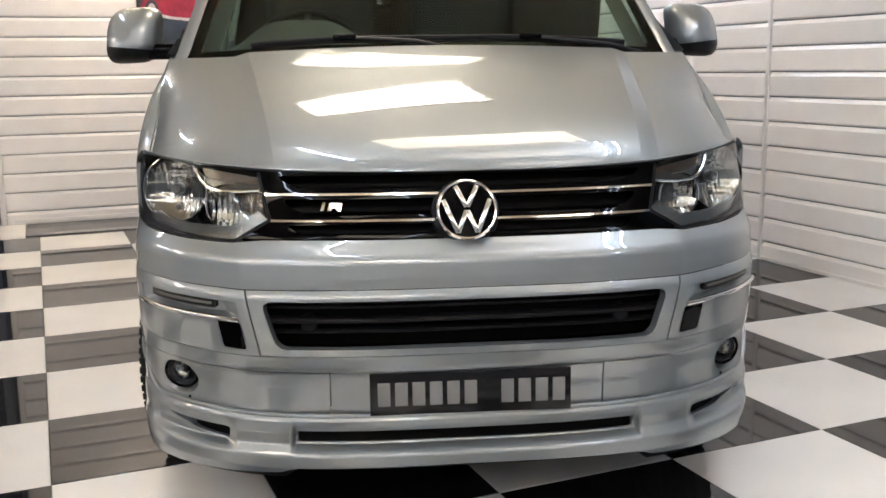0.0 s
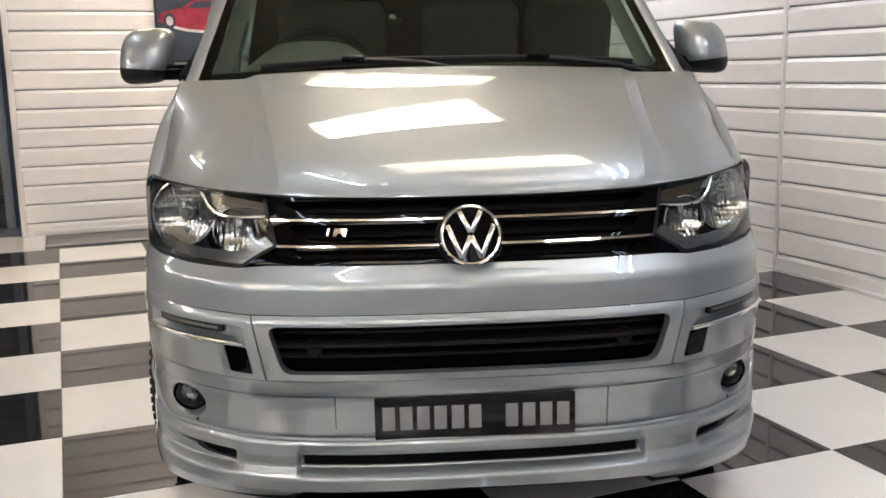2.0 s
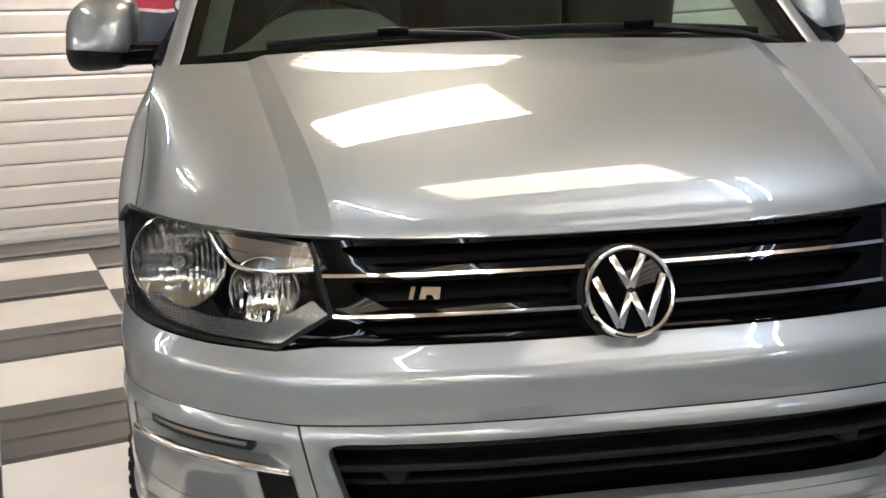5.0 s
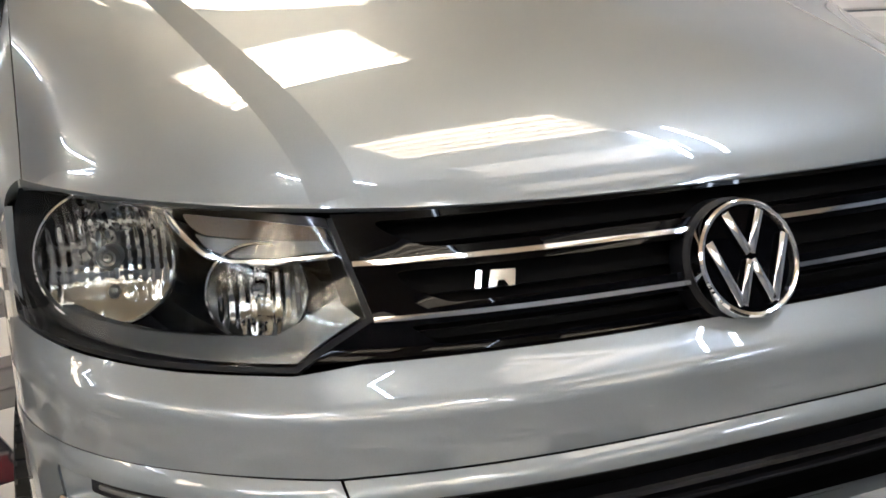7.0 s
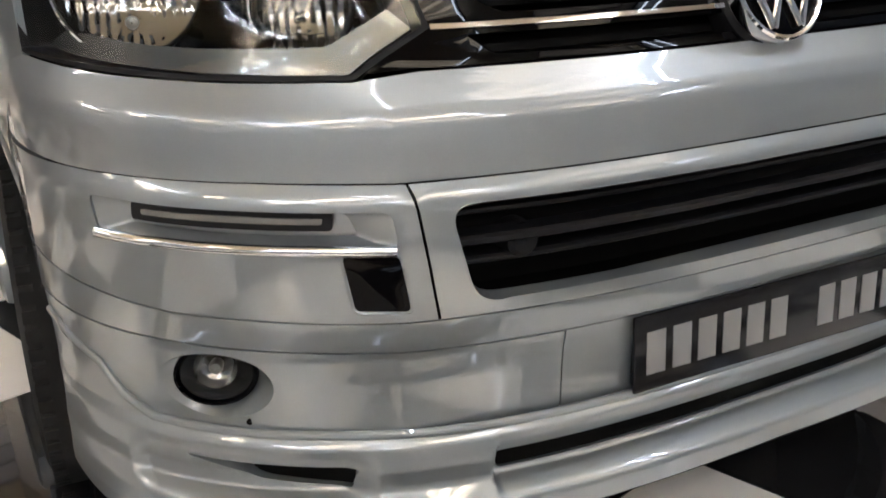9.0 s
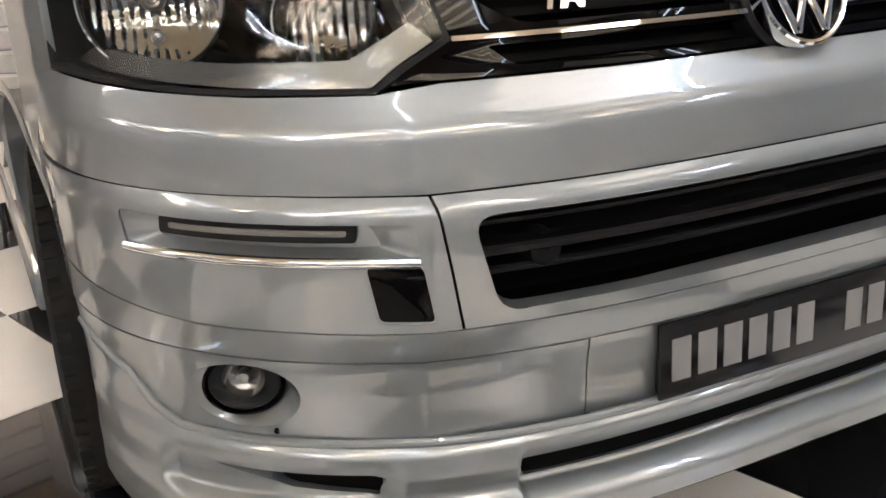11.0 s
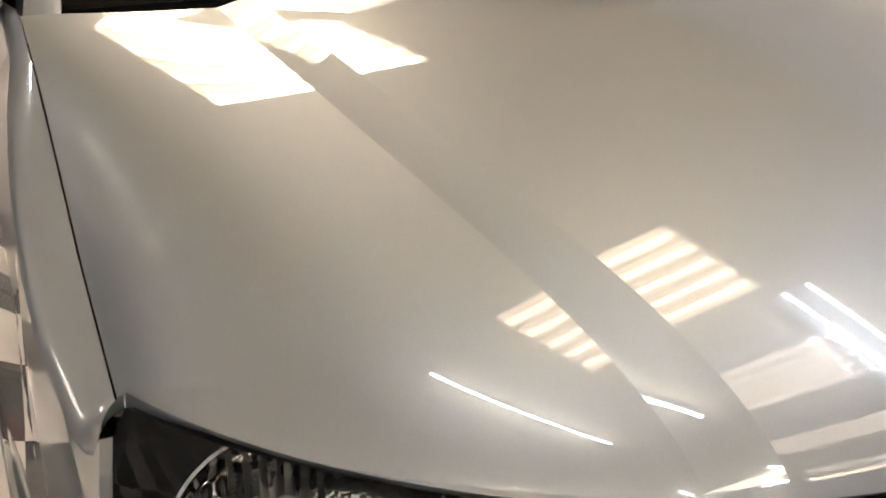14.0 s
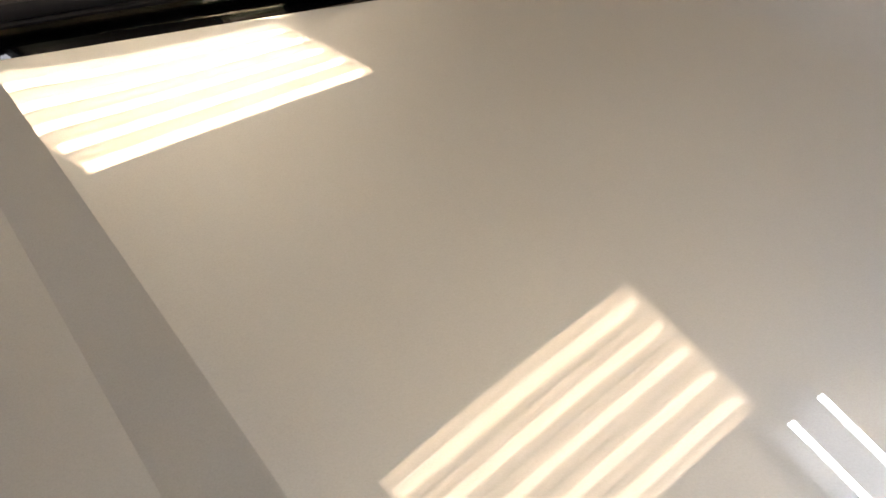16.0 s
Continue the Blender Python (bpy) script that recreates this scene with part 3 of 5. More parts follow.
# the base sheet is near black in place of the shade behind the slats
lower_grille = part("lower_grille", panel(xs([(-0.52, 0.68), (0.52, 0.68), (0.49, 0.525), (-0.49, 0.525)]), [], 0.03, LOWER.skin(-0.075), 0), DARK, van,
                    "black plastic lower grille with horizontal slats")
for z, h, d in ((0.638, 0.010, 0.045), (0.606, 0.014, 0.030), (0.572, 0.010, 0.045)):
    rows = []
    for k in range(41):
        s = sx(0.515) * (k / 20 - 1)
        rows.append([LOWER.skin()(s, z + dz, -d + o) for dz, o in ((h / 2, -0.025), (h / 2, 0), (h / 4, 0.004), (-h / 4, 0.004), (-h / 2, 0), (-h / 2, -0.025))])
    part("slat", grid_mesh(rows), SLAT, lower_grille)
for x in (-0.40, 0.40):
    c = LOWER.skin()(sx(x), 0.59, -0.050)
    part("sensor_boss", lathe([(0.001, -0.012), (0.016, -0.012), (0.022, -0.006), (0.024, 0.03)], 20, m=Matrix.Translation(c)), MATT_BLACK, lower_grille)

# bumper sides with the daylight lamps
for sd in (-1, 1):
    side = (lambda l: l) if sd > 0 else mirrored
    fn, skirt = LOWER.skin(), SKIRT.skin()
    low_a = [(0.5145, 0.5235), (0.619, 0.526), (0.703, 0.530), (0.782, 0.532), (0.845, 0.540)]
    rim = xs([(0.5455, 0.6885), (0.69, 0.6925), (0.80, 0.6935), (0.858, 0.693)]) + [(sy(0.61), 0.688), (LOWER.arch(0.62), 0.62), (LOWER.arch(0.555), 0.555)] + list(reversed(xs(low_a)))
    pocket = rounded(xs([(0.566, 0.661), (0.70, 0.665), (0.842, 0.668), (0.838, 0.6235), (0.70, 0.6215), (0.559, 0.6185)]), 0.012)
    part("bumper_side", panel(side(rim), [side(pocket)], 0.013, fn, 0.010), PAINT, van, "silver side piece of the bumper with a lamp recess")
    inner = rounded(xs([(0.612, 0.655), (0.72, 0.659), (0.818, 0.660), (0.818, 0.634), (0.70, 0.630), (0.600, 0.628)]), 0.008)
    bm = grid_mesh([[fn(u, v, o) for u, v in side(l + l[:1])] for l, o in ((pocket, 0.0), (pocket, -0.003), (inner, -0.020))])
    if sd < 0:
        bmesh.ops.reverse_faces(bm, faces=bm.faces[:])
    part("lamp_recess", bm, PAINT, van)
    part("recess_floor", panel(side(inner), [], 0.02, LOWER.skin(-0.0205), 0), PAINT, van)
    lamp = part("daylight_lamp", panel(side(rounded(xs([(0.624, 0.661), (0.72, 0.6635), (0.811, 0.664), (0.812, 0.642), (0.72, 0.640), (0.625, 0.638)]), 0.006)), [], 0.012,
                                       LOWER.skin(-0.009), 0.014), MATT_BLACK, van, "slim daytime running lamp in a black frame")
    part("light_bar", panel(side(rounded(xs([(0.634, 0.6535), (0.72, 0.6560), (0.802, 0.6565), (0.802, 0.6500), (0.72, 0.6485), (0.635, 0.6465)]), 0.003)), [], 0.01,
                            LOWER.skin(-0.007), 0.004), LED, lamp)
    bar = xs([(0.561, 0.6150), (0.60, 0.6165), (0.65, 0.6185), (0.70, 0.6197), (0.75, 0.6206), (0.80, 0.6212), (0.825, 0.6214), (0.838, 0.6214)])
    part("chrome_strip", tube([fn(u, v, 0.0015) for u, v in side(bar)], 0.0066, 12), CHROME, van, "thin bright chrome strip under the lamp recess")
    part("blanking_plate", panel(side(rounded(xs([(0.559, 0.6090), (0.616, 0.6110), (0.603, 0.5425), (0.546, 0.5395)]), 0.007)), [], 0.012, LOWER.skin(0.0012), 0.006), GLOSS_BLACK, van,
         "black rectangular blanking plate")
    part("plate_edge", grid_mesh([[fn(u, v, o) for u, v in side((lambda q: q + q[:1])(rounded(xs([(0.5565, 0.6110), (0.6185, 0.6130), (0.605, 0.5395), (0.5425, 0.5365)]), 0.008)))] for o in (0.0004, 0.0022, 0.0008)]), PAINT, van)

    # skirt side with the fog lamp
    ledge = [(0.3465, 0.3645), (0.486, 0.3655), (0.617, 0.3685), (0.70, 0.3695), (0.76, 0.3705), (0.806, 0.374), (0.832, 0.394), (0.850, 0.430)]
    up = xs([(0.3465, 0.475), (0.517, 0.4775), (0.675, 0.4835), (0.784, 0.4875), (0.841, 0.487)]) + [(SKIRT.arch(0.485, 0.01), 0.485), (SKIRT.arch(0.462, 0.01), 0.462)]
    fog_hole = [(0.741 + 0.0565 * math.cos(k * math.tau / 40), 0.4305 + 0.0445 * math.sin(k * math.tau / 40)) for k in range(40)]
    part("skirt_side", panel(side(up + list(reversed(xs(ledge)))), [side(xs(fog_hole))], 0.013, skirt, 0.006), PAINT, van, "silver lower bumper side with a fog lamp opening")
    cup = [(0.748 + 0.046 * math.cos(k * math.tau / 40), 0.4375 + 0.036 * math.sin(k * math.tau / 40)) for k in range(40)]
    out = Vector((sd * 0.42, -0.90, 0.0)).normalized()
    fog_at = Matrix.Translation(skirt(sx(sd * 0.746), 0.4365, -0.010)) @ out.to_track_quat("-Y", "Z").to_matrix().to_4x4()
    oval = fog_at @ Matrix.Diagonal((1, 1, 0.80, 1))
    rear = [fog_at @ Vector((sd * 0.052 * math.cos(k * math.tau / 40), 0.010, 0.0415 * math.sin(k * math.tau / 40))) for k in range(40)]
    front_l = [skirt(u, v, 0.0) for u, v in side(xs(fog_hole))]
    mid_l = [a.lerp(b, 0.55) for a, b in zip(front_l, rear)]
    bm = grid_mesh([front_l, [p.lerp(q, 0.12) for p, q in zip(front_l, rear)], mid_l, rear], True)
    if sd < 0:
        bmesh.ops.reverse_faces(bm, faces=bm.faces[:])
    part("fog_bezel", bm, PAINT, van)
    fog = part("fog_lamp", lathe([(0.053, 0.009), (0.052, 0.003), (0.048, 0.001), (0.045, 0.008)], 40, m=oval), GLOSS_BLACK, van, "dark round fog lamp with a clear glass")
    part("lamp_inside", lathe([(0.046, 0.006), (0.045, 0.012), (0.030, 0.016), (0.012, 0.034), (0.001, 0.035)], 40, m=oval), MATT_BLACK, fog)
    part("reflector", lathe([(0.027, 0.006), (0.025, 0.012), (0.018, 0.018), (0.008, 0.022), (0.001, 0.0225)], 32, m=fog_at @ Matrix.Translation((0, 0, 0.008))), FOG_BOWL, fog)
    part("bulb_shield", lathe([(0.001, 0.004), (0.007, 0.005), (0.009, 0.010), (0.008, 0.022)], 20, m=fog_at @ Matrix.Translation((0, 0, 0.008))), SATIN, fog)
    ob = part("lens", lathe([(0.001, -0.006), (0.024, -0.0045), (0.040, 0.000), (0.047, 0.005)], 40, m=oval), LENS, fog)
    ob.visible_shadow = False
    # raised near-black dot; the hole's shade is only its colour
    c = skirt(sx(sd * 0.711), 0.383, 0.0005)
    part("drain_hole", lathe([(0.0005, -0.0008), (0.004, -0.0008), (0.0045, 0.001)], 14, m=Matrix.Translation(c)), DARK, van)

    # front lip
lip_top = [(0.0, 0.3632), (0.3465, 0.3632), (0.486, 0.3642), (0.617, 0.3672), (0.70, 0.3682), (0.76, 0.3692), (0.808, 0.371), (0.8345, 0.391), (0.8515, 0.426)]
lip_low = [(0.0, 0.240), (0.25, 0.238), (0.430, 0.236), (0.452, 0.232), (0.475, 0.222), (0.62, 0.214), (0.765, 0.206), (0.83, 0.200)]
half = xs(lip_top) + [(LIP.arch(0.458, 0.012), 0.458), (LIP.arch(0.40, 0.005), 0.40), (LIP.arch(0.33, 0.005), 0.33), (LIP.arch(0.22, 0.005), 0.22)] + list(reversed(xs(lip_low)))
outline = half[:-1] + mirrored(list(reversed(half)))[:-1]
outline = [p for i, p in enumerate(outline) if i == 0 or p != outline[i - 1]]
mid_slot = rounded(xs([(-0.434, 0.3225), (0.434, 0.3225), (0.430, 0.2915), (-0.430, 0.2915)]), 0.006)
slot_r = rounded(xs([(0.603, 0.3225), (0.70, 0.3265), (0.782, 0.329), (0.70, 0.299), (0.608, 0.291)]), 0.005)
part("front_lip", panel(outline, [mid_slot, slot_r, mirrored(slot_r)], 0.0065, lip_skin(), 0.028), PAINT, van, "silver front lip spoiler with air slots")
bead = [(s, z + 0.0015) for s, z in xs(lip_top)] + [(LIP.arch(0.458, 0.014), 0.4595)]
bead = [(-s, z) for s, z in reversed(bead[1:])] + bead
bead = [(a[0] + (b[0] - a[0]) * k / 6, a[1] + (b[1] - a[1]) * k / 6) for a, b in zip(bead, bead[1:]) for k in range(6)] + bead[-1:]
part("lip_bead", tube([LIP.skin()(s, z, -0.0005) for s, z in bead], 0.0062, 10), PAINT, van)
# dark sheet that stands in for the shade inside the lip slots
part("lip_shade_sheet", panel(xs([(-0.80, 0.345), (0.80, 0.345), (0.80, 0.285), (-0.80, 0.285)]), [], 0.03, LIP.skin(-0.040), 0), DARK, van)
under = [[LIP.skin()(s, 0.236 if abs(s) < sx(0.44) else 0.210, 0.0) + Vector((0, dy, dz)) for s in np.linspace(-sx(0.86), sx(0.86), 61)] for dy, dz in ((0.004, -0.002), (0.05, -0.012), (0.16, -0.004))]
part("under_tray", grid_mesh(under), MATT_BLACK, van)

# upper skirt band and the plate carrier
band_t = [(0.0, 0.5215), (0.25, 0.5215), (0.5125, 0.5215), (0.619, 0.524), (0.703, 0.528), (0.782, 0.530), (0.846, 0.538)]
band_b = [(0.0, 0.4772), (0.3465, 0.4775), (0.517, 0.4800), (0.675, 0.4860), (0.784, 0.4900), (0.843, 0.4895)]
half = xs(band_t) + [(SKIRT.arch(0.552), 0.552), (SKIRT.arch(0.488), 0.488)] + list(reversed(xs(band_b)))
outline = half[:-1] + mirrored(list(reversed(half)))[:-1]
outline = [p for i, p in enumerate(outline) if i == 0 or p != outline[i - 1]]
part("skirt_band", panel(outline, [], 0.013, SKIRT.skin(), 0.003), PAINT, van)
part("plate_carrier", panel(xs([(-0.3440, 0.4748), (0, 0.4748), (0.3440, 0.4748), (0.3440, 0.3642), (0, 0.3642), (-0.3440, 0.3642)]), [], 0.016, SKIRT.skin(-0.001), 0.006), PAINT, van,
     "silver panel that carries the show plate")
# added dark sheet, so the gaps between bumper panels read as shade
part("bumper_shade_sheet", panel(xs([(-0.80, 0.80), (0.80, 0.80), (0.80, 0.36), (-0.80, 0.36)]), [], 0.04, Profile([(0.36, 0.03), (0.80, 0.05)]).skin(-0.06), 0), DARK, van)

# show plate: black acrylic with grey blocks where its lettering stands
PLATE_C = Vector((0.004, -0.008, 0.4195))
plate = part("show_plate", box((0, 0, 0), (0.504, 0.006, 0.108), 0.0025), PLATE_BLACK, van, "black show plate with two grey words as bars")
plate.matrix_local = Matrix.Translation(PLATE_C) @ pose(0, 0, 0, -1.5, 0, -1.0)
part("plate_pad", box((0.004, 0.003, 0.4195), (0.49, 0.016, 0.095), 0.002), MATT_BLACK, van)
for k in (0, 1, 2, 3, 4, 5, 7, 8, 9, 10):
    part("lettering_bar", box((-0.217 + 0.0432 * k + (0.006 if k > 5 else 0), -0.0035, 0.0), (0.031, 0.0016, 0.060), 0.0006), PLATE_GREY, plate)

# ---- upper grille ----
# base sheet painted near black for the shade in the grille openings
grille = part("grille", panel(xs([(-0.53, 0.975), (0.53, 0.975), (0.50, 0.795), (-0.50, 0.795)]), [], 0.04, FACE.skin(-0.055), 0), DARK, van, "black radiator grille with chrome lines")
gr_half = [(0.0, 0.9625), (0.25, 0.9635), (0.40, 0.9650), (0.5075, 0.9670), (0.5045, 0.945), (0.4905, 0.900), (0.4785, 0.8525), (0.520, 0.8280), (0.545, 0.8110), (0.555, 0.8035), (0.50, 0.8060), (0.25, 0.8055), (0.0, 0.8050)]
outline = xs(gr_half)[:-1] + mirrored(list(reversed(xs(gr_half))))[:-1]
outline = [p for i, p in enumerate(outline) if i == 0 or p != outline[i - 1]]
holes = []
for zt, zb, xt, xb in ((0.9565, 0.9235, 0.462, 0.420), (0.8995, 0.8600, 0.448, 0.405), (0.8385, 0.8150, 0.440, 0.425)):
    l = xs([(-xt, zt), (xt, zt), (xt - 0.012, (zt + zb) / 2 + 0.004), (xb - 0.015, zb), (-xb + 0.015, zb), (-xt + 0.012, (zt + zb) / 2 + 0.004)])
    holes.append(rounded(l, 0.016))
part("grille_frame", panel(outline, holes, 0.012, FACE.skin(-0.004), 0.022), GLOSS_BLACK, grille, "gloss black grille frame")
for z0, x0 in ((0.9095, 0.492), (0.8470, 0.478)):
    for sd in (-1, 1):
        pts = xs([(sd * 0.060, z0 + 0.0022), (sd * x0, z0 + 0.0040), (sd * x0, z0 - 0.0015), (sd * 0.060, z0 - 0.0033)])
        part("chrome_line", panel(pts, [], 0.012, FACE.skin(0.001), 0.010), CHROME, grille)
# inner slats share that near black, so they sink into the painted shade
for zt in (0.9390, 0.8790, 0.8265):
    rows = [[FACE.skin()(s, zt + dz, -0.030 + o) for dz, o in ((0.005, -0.02), (0.005, 0.0), (-0.005, 0.0), (-0.005, -0.02))] for s in np.linspace(-sx(0.46), sx(0.46), 41)]
    part("inner_slat", grid_mesh(rows), DARK, grille)
tilt = Matrix.Rotation(radians(-19), 4, "X")
EMB = Matrix.Translation((0.003, 0.036, 0.8710)) @ tilt
emblem = part("emblem", lathe([(0.0765, 0.020), (0.0772, 0.006), (0.0755, -0.001), (0.0725, -0.0035), (0.0690, -0.003), (0.0665, 0.0005), (0.0660, 0.006)], 72, m=EMB), CHROME, van,
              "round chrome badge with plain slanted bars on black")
part("badge_disc", lathe([(0.001, 0.003), (0.067, 0.004)], 48, m=EMB), GLOSS_BLACK, emblem)
part("badge_cup", lathe([(0.0765, 0.018), (0.083, 0.024), (0.086, 0.05)], 48, m=EMB), MATT_BLACK, emblem)
for xa, za, xb, zb in ((-0.058, 0.026, -0.024, -0.058), (-0.024, -0.058, -0.001, -0.002), (0.001, -0.002, 0.024, -0.058), (0.024, -0.058, 0.058, 0.026), (-0.027, 0.060, -0.001, 0.006), (0.027, 0.060, 0.001, 0.006)):
    d = Vector((xb - xa, 0, zb - za))
    ang = math.atan2(d.x, d.z)
    m = EMB @ Matrix.Translation(((xa + xb) / 2, -0.0005, (za + zb) / 2)) @ Matrix.Rotation(ang, 4, "Y")
    b_ = box((0, 0, 0), (0.0125, 0.006, d.length), 0.002)
    bmesh.ops.transform(b_, matrix=m, verts=b_.verts[:])
    part("badge_bar", b_, CHROME, emblem)
pts = xs([(-0.339, 0.8727), (-0.333, 0.8918), (-0.302, 0.8905), (-0.306, 0.8720), (-0.314, 0.8720), (-0.318, 0.8790), (-0.326, 0.8793), (-0.329, 0.8727)])
mark = part("grille_badge", panel(pts, [], 0.006, FACE.skin(-0.006), 0.006), CHROME, van, "small slanted chrome badge")
pts = xs([(-0.356, 0.8730), (-0.350, 0.8925), (-0.343, 0.8922), (-0.349, 0.8727)])
part("badge_stroke", panel(pts, [], 0.006, FACE.skin(-0.006), 0.006), CHROME, mark)

# ---- headlights ----
HL = [(0.5130, 0.9630), (0.588, 0.9735), (0.677, 0.9835), (0.738, 0.9875), (0.801, 0.990), (0.832, 0.9925), (0.848, 0.9930), (0.861, 0.955), (0.871, 0.90), (0.874, 0.826),
      (0.845, 0.818), (0.795, 0.8115), (0.72, 0.8065), (0.641, 0.8045), (0.572, 0.8025), (0.530, 0.8270), (0.4855, 0.8510), (0.497, 0.903)]
for sd in (-1, 1):
    side = (lambda l: l) if sd > 0 else mirrored
    loop = side(rounded(xs(HL), 0.006))
    light = part("headlight", panel(loop, [], 0.02, FACE.skin(-0.16), 0), GLOSS_BLACK, van, "clear-lens twin-reflector headlight in a black housing")
    bm = grid_mesh([[FACE.skin()(u, v, o) for u, v in loop + loop[:1]] for o in (-0.001, -0.16)])
    part("housing_wall", bm, MATT_BLACK, light)
    seal = [(0.5060, 0.9640), (0.4780, 0.8480), (0.531, 0.8195), (0.570, 0.7965), (0.641, 0.7985), (0.72, 0.8005), (0.795, 0.8060), (0.845, 0.8125), (0.877, 0.820), (0.877, 0.826)]
    seal_in = [(0.5135, 0.9600), (0.4870, 0.8515), (0.532, 0.8275), (0.572, 0.8030), (0.641, 0.8050), (0.72, 0.8070), (0.795, 0.8120), (0.845, 0.8185), (0.873, 0.826), (0.873, 0.830)]
    part("seal", panel(side(xs(seal) + list(reversed(xs(seal_in)))), [], 0.012, FACE.skin(-0.003), 0.02), MATT_BLACK, light)
    for nm, x, z, r, back in (("main_reflector", 0.775, 0.9165, 0.0885, 0.042), ("dip_reflector", 0.595, 0.8820, 0.0600, 0.020)):
        base = FACE.skin()(sx(sd * x), z, -back)
        base += Vector((sd * 0.008, 0.037, -0.004)) if x > 0.7 else Vector((sd * 0.004, 0.030, -0.003))
        out = Vector((sd * 0.25, -0.95, 0.07)).normalized() if x > 0.7 else Vector((sd * 0.25, -0.96, 0.02)).normalized()
        m = Matrix.Translation(base) @ out.to_track_quat("-Y", "Z").to_matrix().to_4x4()
        bowl = [(r * 1.035, 0.004), (r * 1.03, -0.002), (r, -0.003), (r * 0.97, 0.002), (r * 0.90, 0.018), (r * 0.72, 0.034), (r * 0.45, 0.046), (r * 0.22, 0.050)]
        cup = []
        for k in range(25):
            rr = r * (0.97 - 0.80 * k / 24)
            ring = []
            for j in range(112):
                a = j * math.tau / 112
                px, pz = rr * math.cos(a), rr * math.sin(a)
                saw = abs((px / 0.0125) % 1.0 - 0.5) + 0.5 * abs((pz / 0.027 + 0.3) % 1.0 - 0.5)
                ring.append(m @ Vector((px, 0.036 * (1 - (rr / r) ** 2) + 0.0036 * saw * min(1, 6 * (1 - rr / r)), pz)))
            cup.append(ring)
        ref = part(nm, grid_mesh(cup, True), REFLECTOR, light, "bright fluted lamp reflector", sharp=14)
        part("bezel_ring", lathe(bowl[:4], 56, m=m), CHROME, light)
        if x > 0.7:
            part("bulb_cap", lathe([(0.001, 0.006), (r * 0.06, 0.004), (r * 0.08, 0.006), (r * 0.12, 0.004), (r * 0.15, 0.006), (r * 0.18, 0.010), (r * 0.18, 0.055)], 24, m=m), SATIN, light)
            part("bulb_cap", lathe([(0.001, 0.020), (r * 0.08, 0.021), (r * 0.10, 0.026), (r * 0.10, 0.055)], 20, m=m @ Matrix.Translation((0, 0, -0.55 * r))), SATIN, light)
        else:
            part("bulb_cap", lathe([(0.001, 0.012), (r * 0.13, 0.013), (r * 0.17, 0.018), (r * 0.17, 0.055)], 20, m=m), REFLECTOR, light)
            part("bulb_hood", box(m @ Vector((0, 0.026, 0.5 * r)), (0.016, 0.03, 0.6 * r), 0.003), REFLECTOR, light)
    # silver strip along the foot of the lamp
    strip = [(0.846, 0.851), (0.80, 0.842), (0.727, 0.8365), (0.66, 0.8355), (0.592, 0.8360), (0.517, 0.8755), (0.4935, 0.8530), (0.532, 0.8310), (0.574, 0.8070), (0.641, 0.8085),
             (0.72, 0.8110), (0.795, 0.8160), (0.845, 0.8225), (0.866, 0.830)]
    part("foot_strip", panel(side(xs(strip)), [], 0.012, FACE.skin(-0.026), 0.02), STRIP, light, "dark satin grey strip along the foot of the headlight")
    # indicator in the upper inner corner
    ind = [(0.518, 0.9590), (0.588, 0.9690), (0.680, 0.9790), (0.674, 0.9645), (0.660, 0.9530), (0.620, 0.9490), (0.580, 0.9470), (0.515, 0.9440)]
    low = [(0.514, 0.9425), (0.580, 0.9455), (0.620, 0.9475), (0.660, 0.9515), (0.668, 0.955), (0.655, 0.937), (0.630, 0.9265), (0.580, 0.9245), (0.512, 0.9285)]
    part("indicator_shelf", panel(side(rounded(xs(low), 0.006)), [], 0.010, FACE.skin(-0.028), 0.02), SMOKE, light, "smooth smoky grey shelf below the indicator")
    part("indicator", panel(side(rounded(xs(ind), 0.008)), [], 0.010, FACE.skin(-0.032), 0.02), AMBER, light, "dim brown ribbed indicator")
    edge = xs([(0.688, 0.978), (0.682, 0.962), (0.668, 0.942), (0.650, 0.928), (0.625, 0.9205), (0.580, 0.9195), (0.510, 0.9240)])
    part("indicator_rim", tube([FACE.skin()(u, v, -0.014) for u, v in side(edge)], 0.0042, 8), CHROME, light)
    lens = part("lens", panel(loop, [], 0.016, FACE.skin(), 0), LENS, light, "clear plastic headlight lens")
    lens.visible_shadow = False

# ---- bonnet ----
def bonnet_front(s):
    x, g, _, _ = plan(float(s))
    z = 0.962 + 0.036 * min(abs(x) / 0.80, 1.07) ** 2.6
    return Vector((x, FACE.at(z) + g + 0.001, z))


BON_S = sx(0.846)


def bonnet_at(u, w):
    """u from the nose (0) to the screen (1), w across (-1 to 1)."""
    u, w = float(u), float(w)
    p0 = bonnet_front(w * BON_S)
    t = abs(p0.x) / 0.858
    xr = p0.x
    p3 = Vector((xr, 0.888 + 0.0249 * t ** 2 + 0.026 * t ** 10, 1.295 + 0.020 * t ** 6 - 0.035 * t ** 2))
    k = t ** 4
    f0, f1 = radians(70.0 * (1 - k) + 40.0 * k), radians(17.9 * (1 - k) + 31.0 * k)
    l = (p3 - p0).length
    p1 = p0 + l * (0.138 * (1 - k) + 0.110 * k) * Vector((0, math.cos(f0), math.sin(f0)))
    p2 = p3 - l * 0.5767 * Vector((0, math.cos(f1), math.sin(f1))) + Vector((0, 0, 0.0086 * (1 - t * t)))
    v = 1 - u
    return v ** 3 * p0 + 3 * v * v * u * p1 + 3 * v * u * u * p2 + u ** 3 * p3


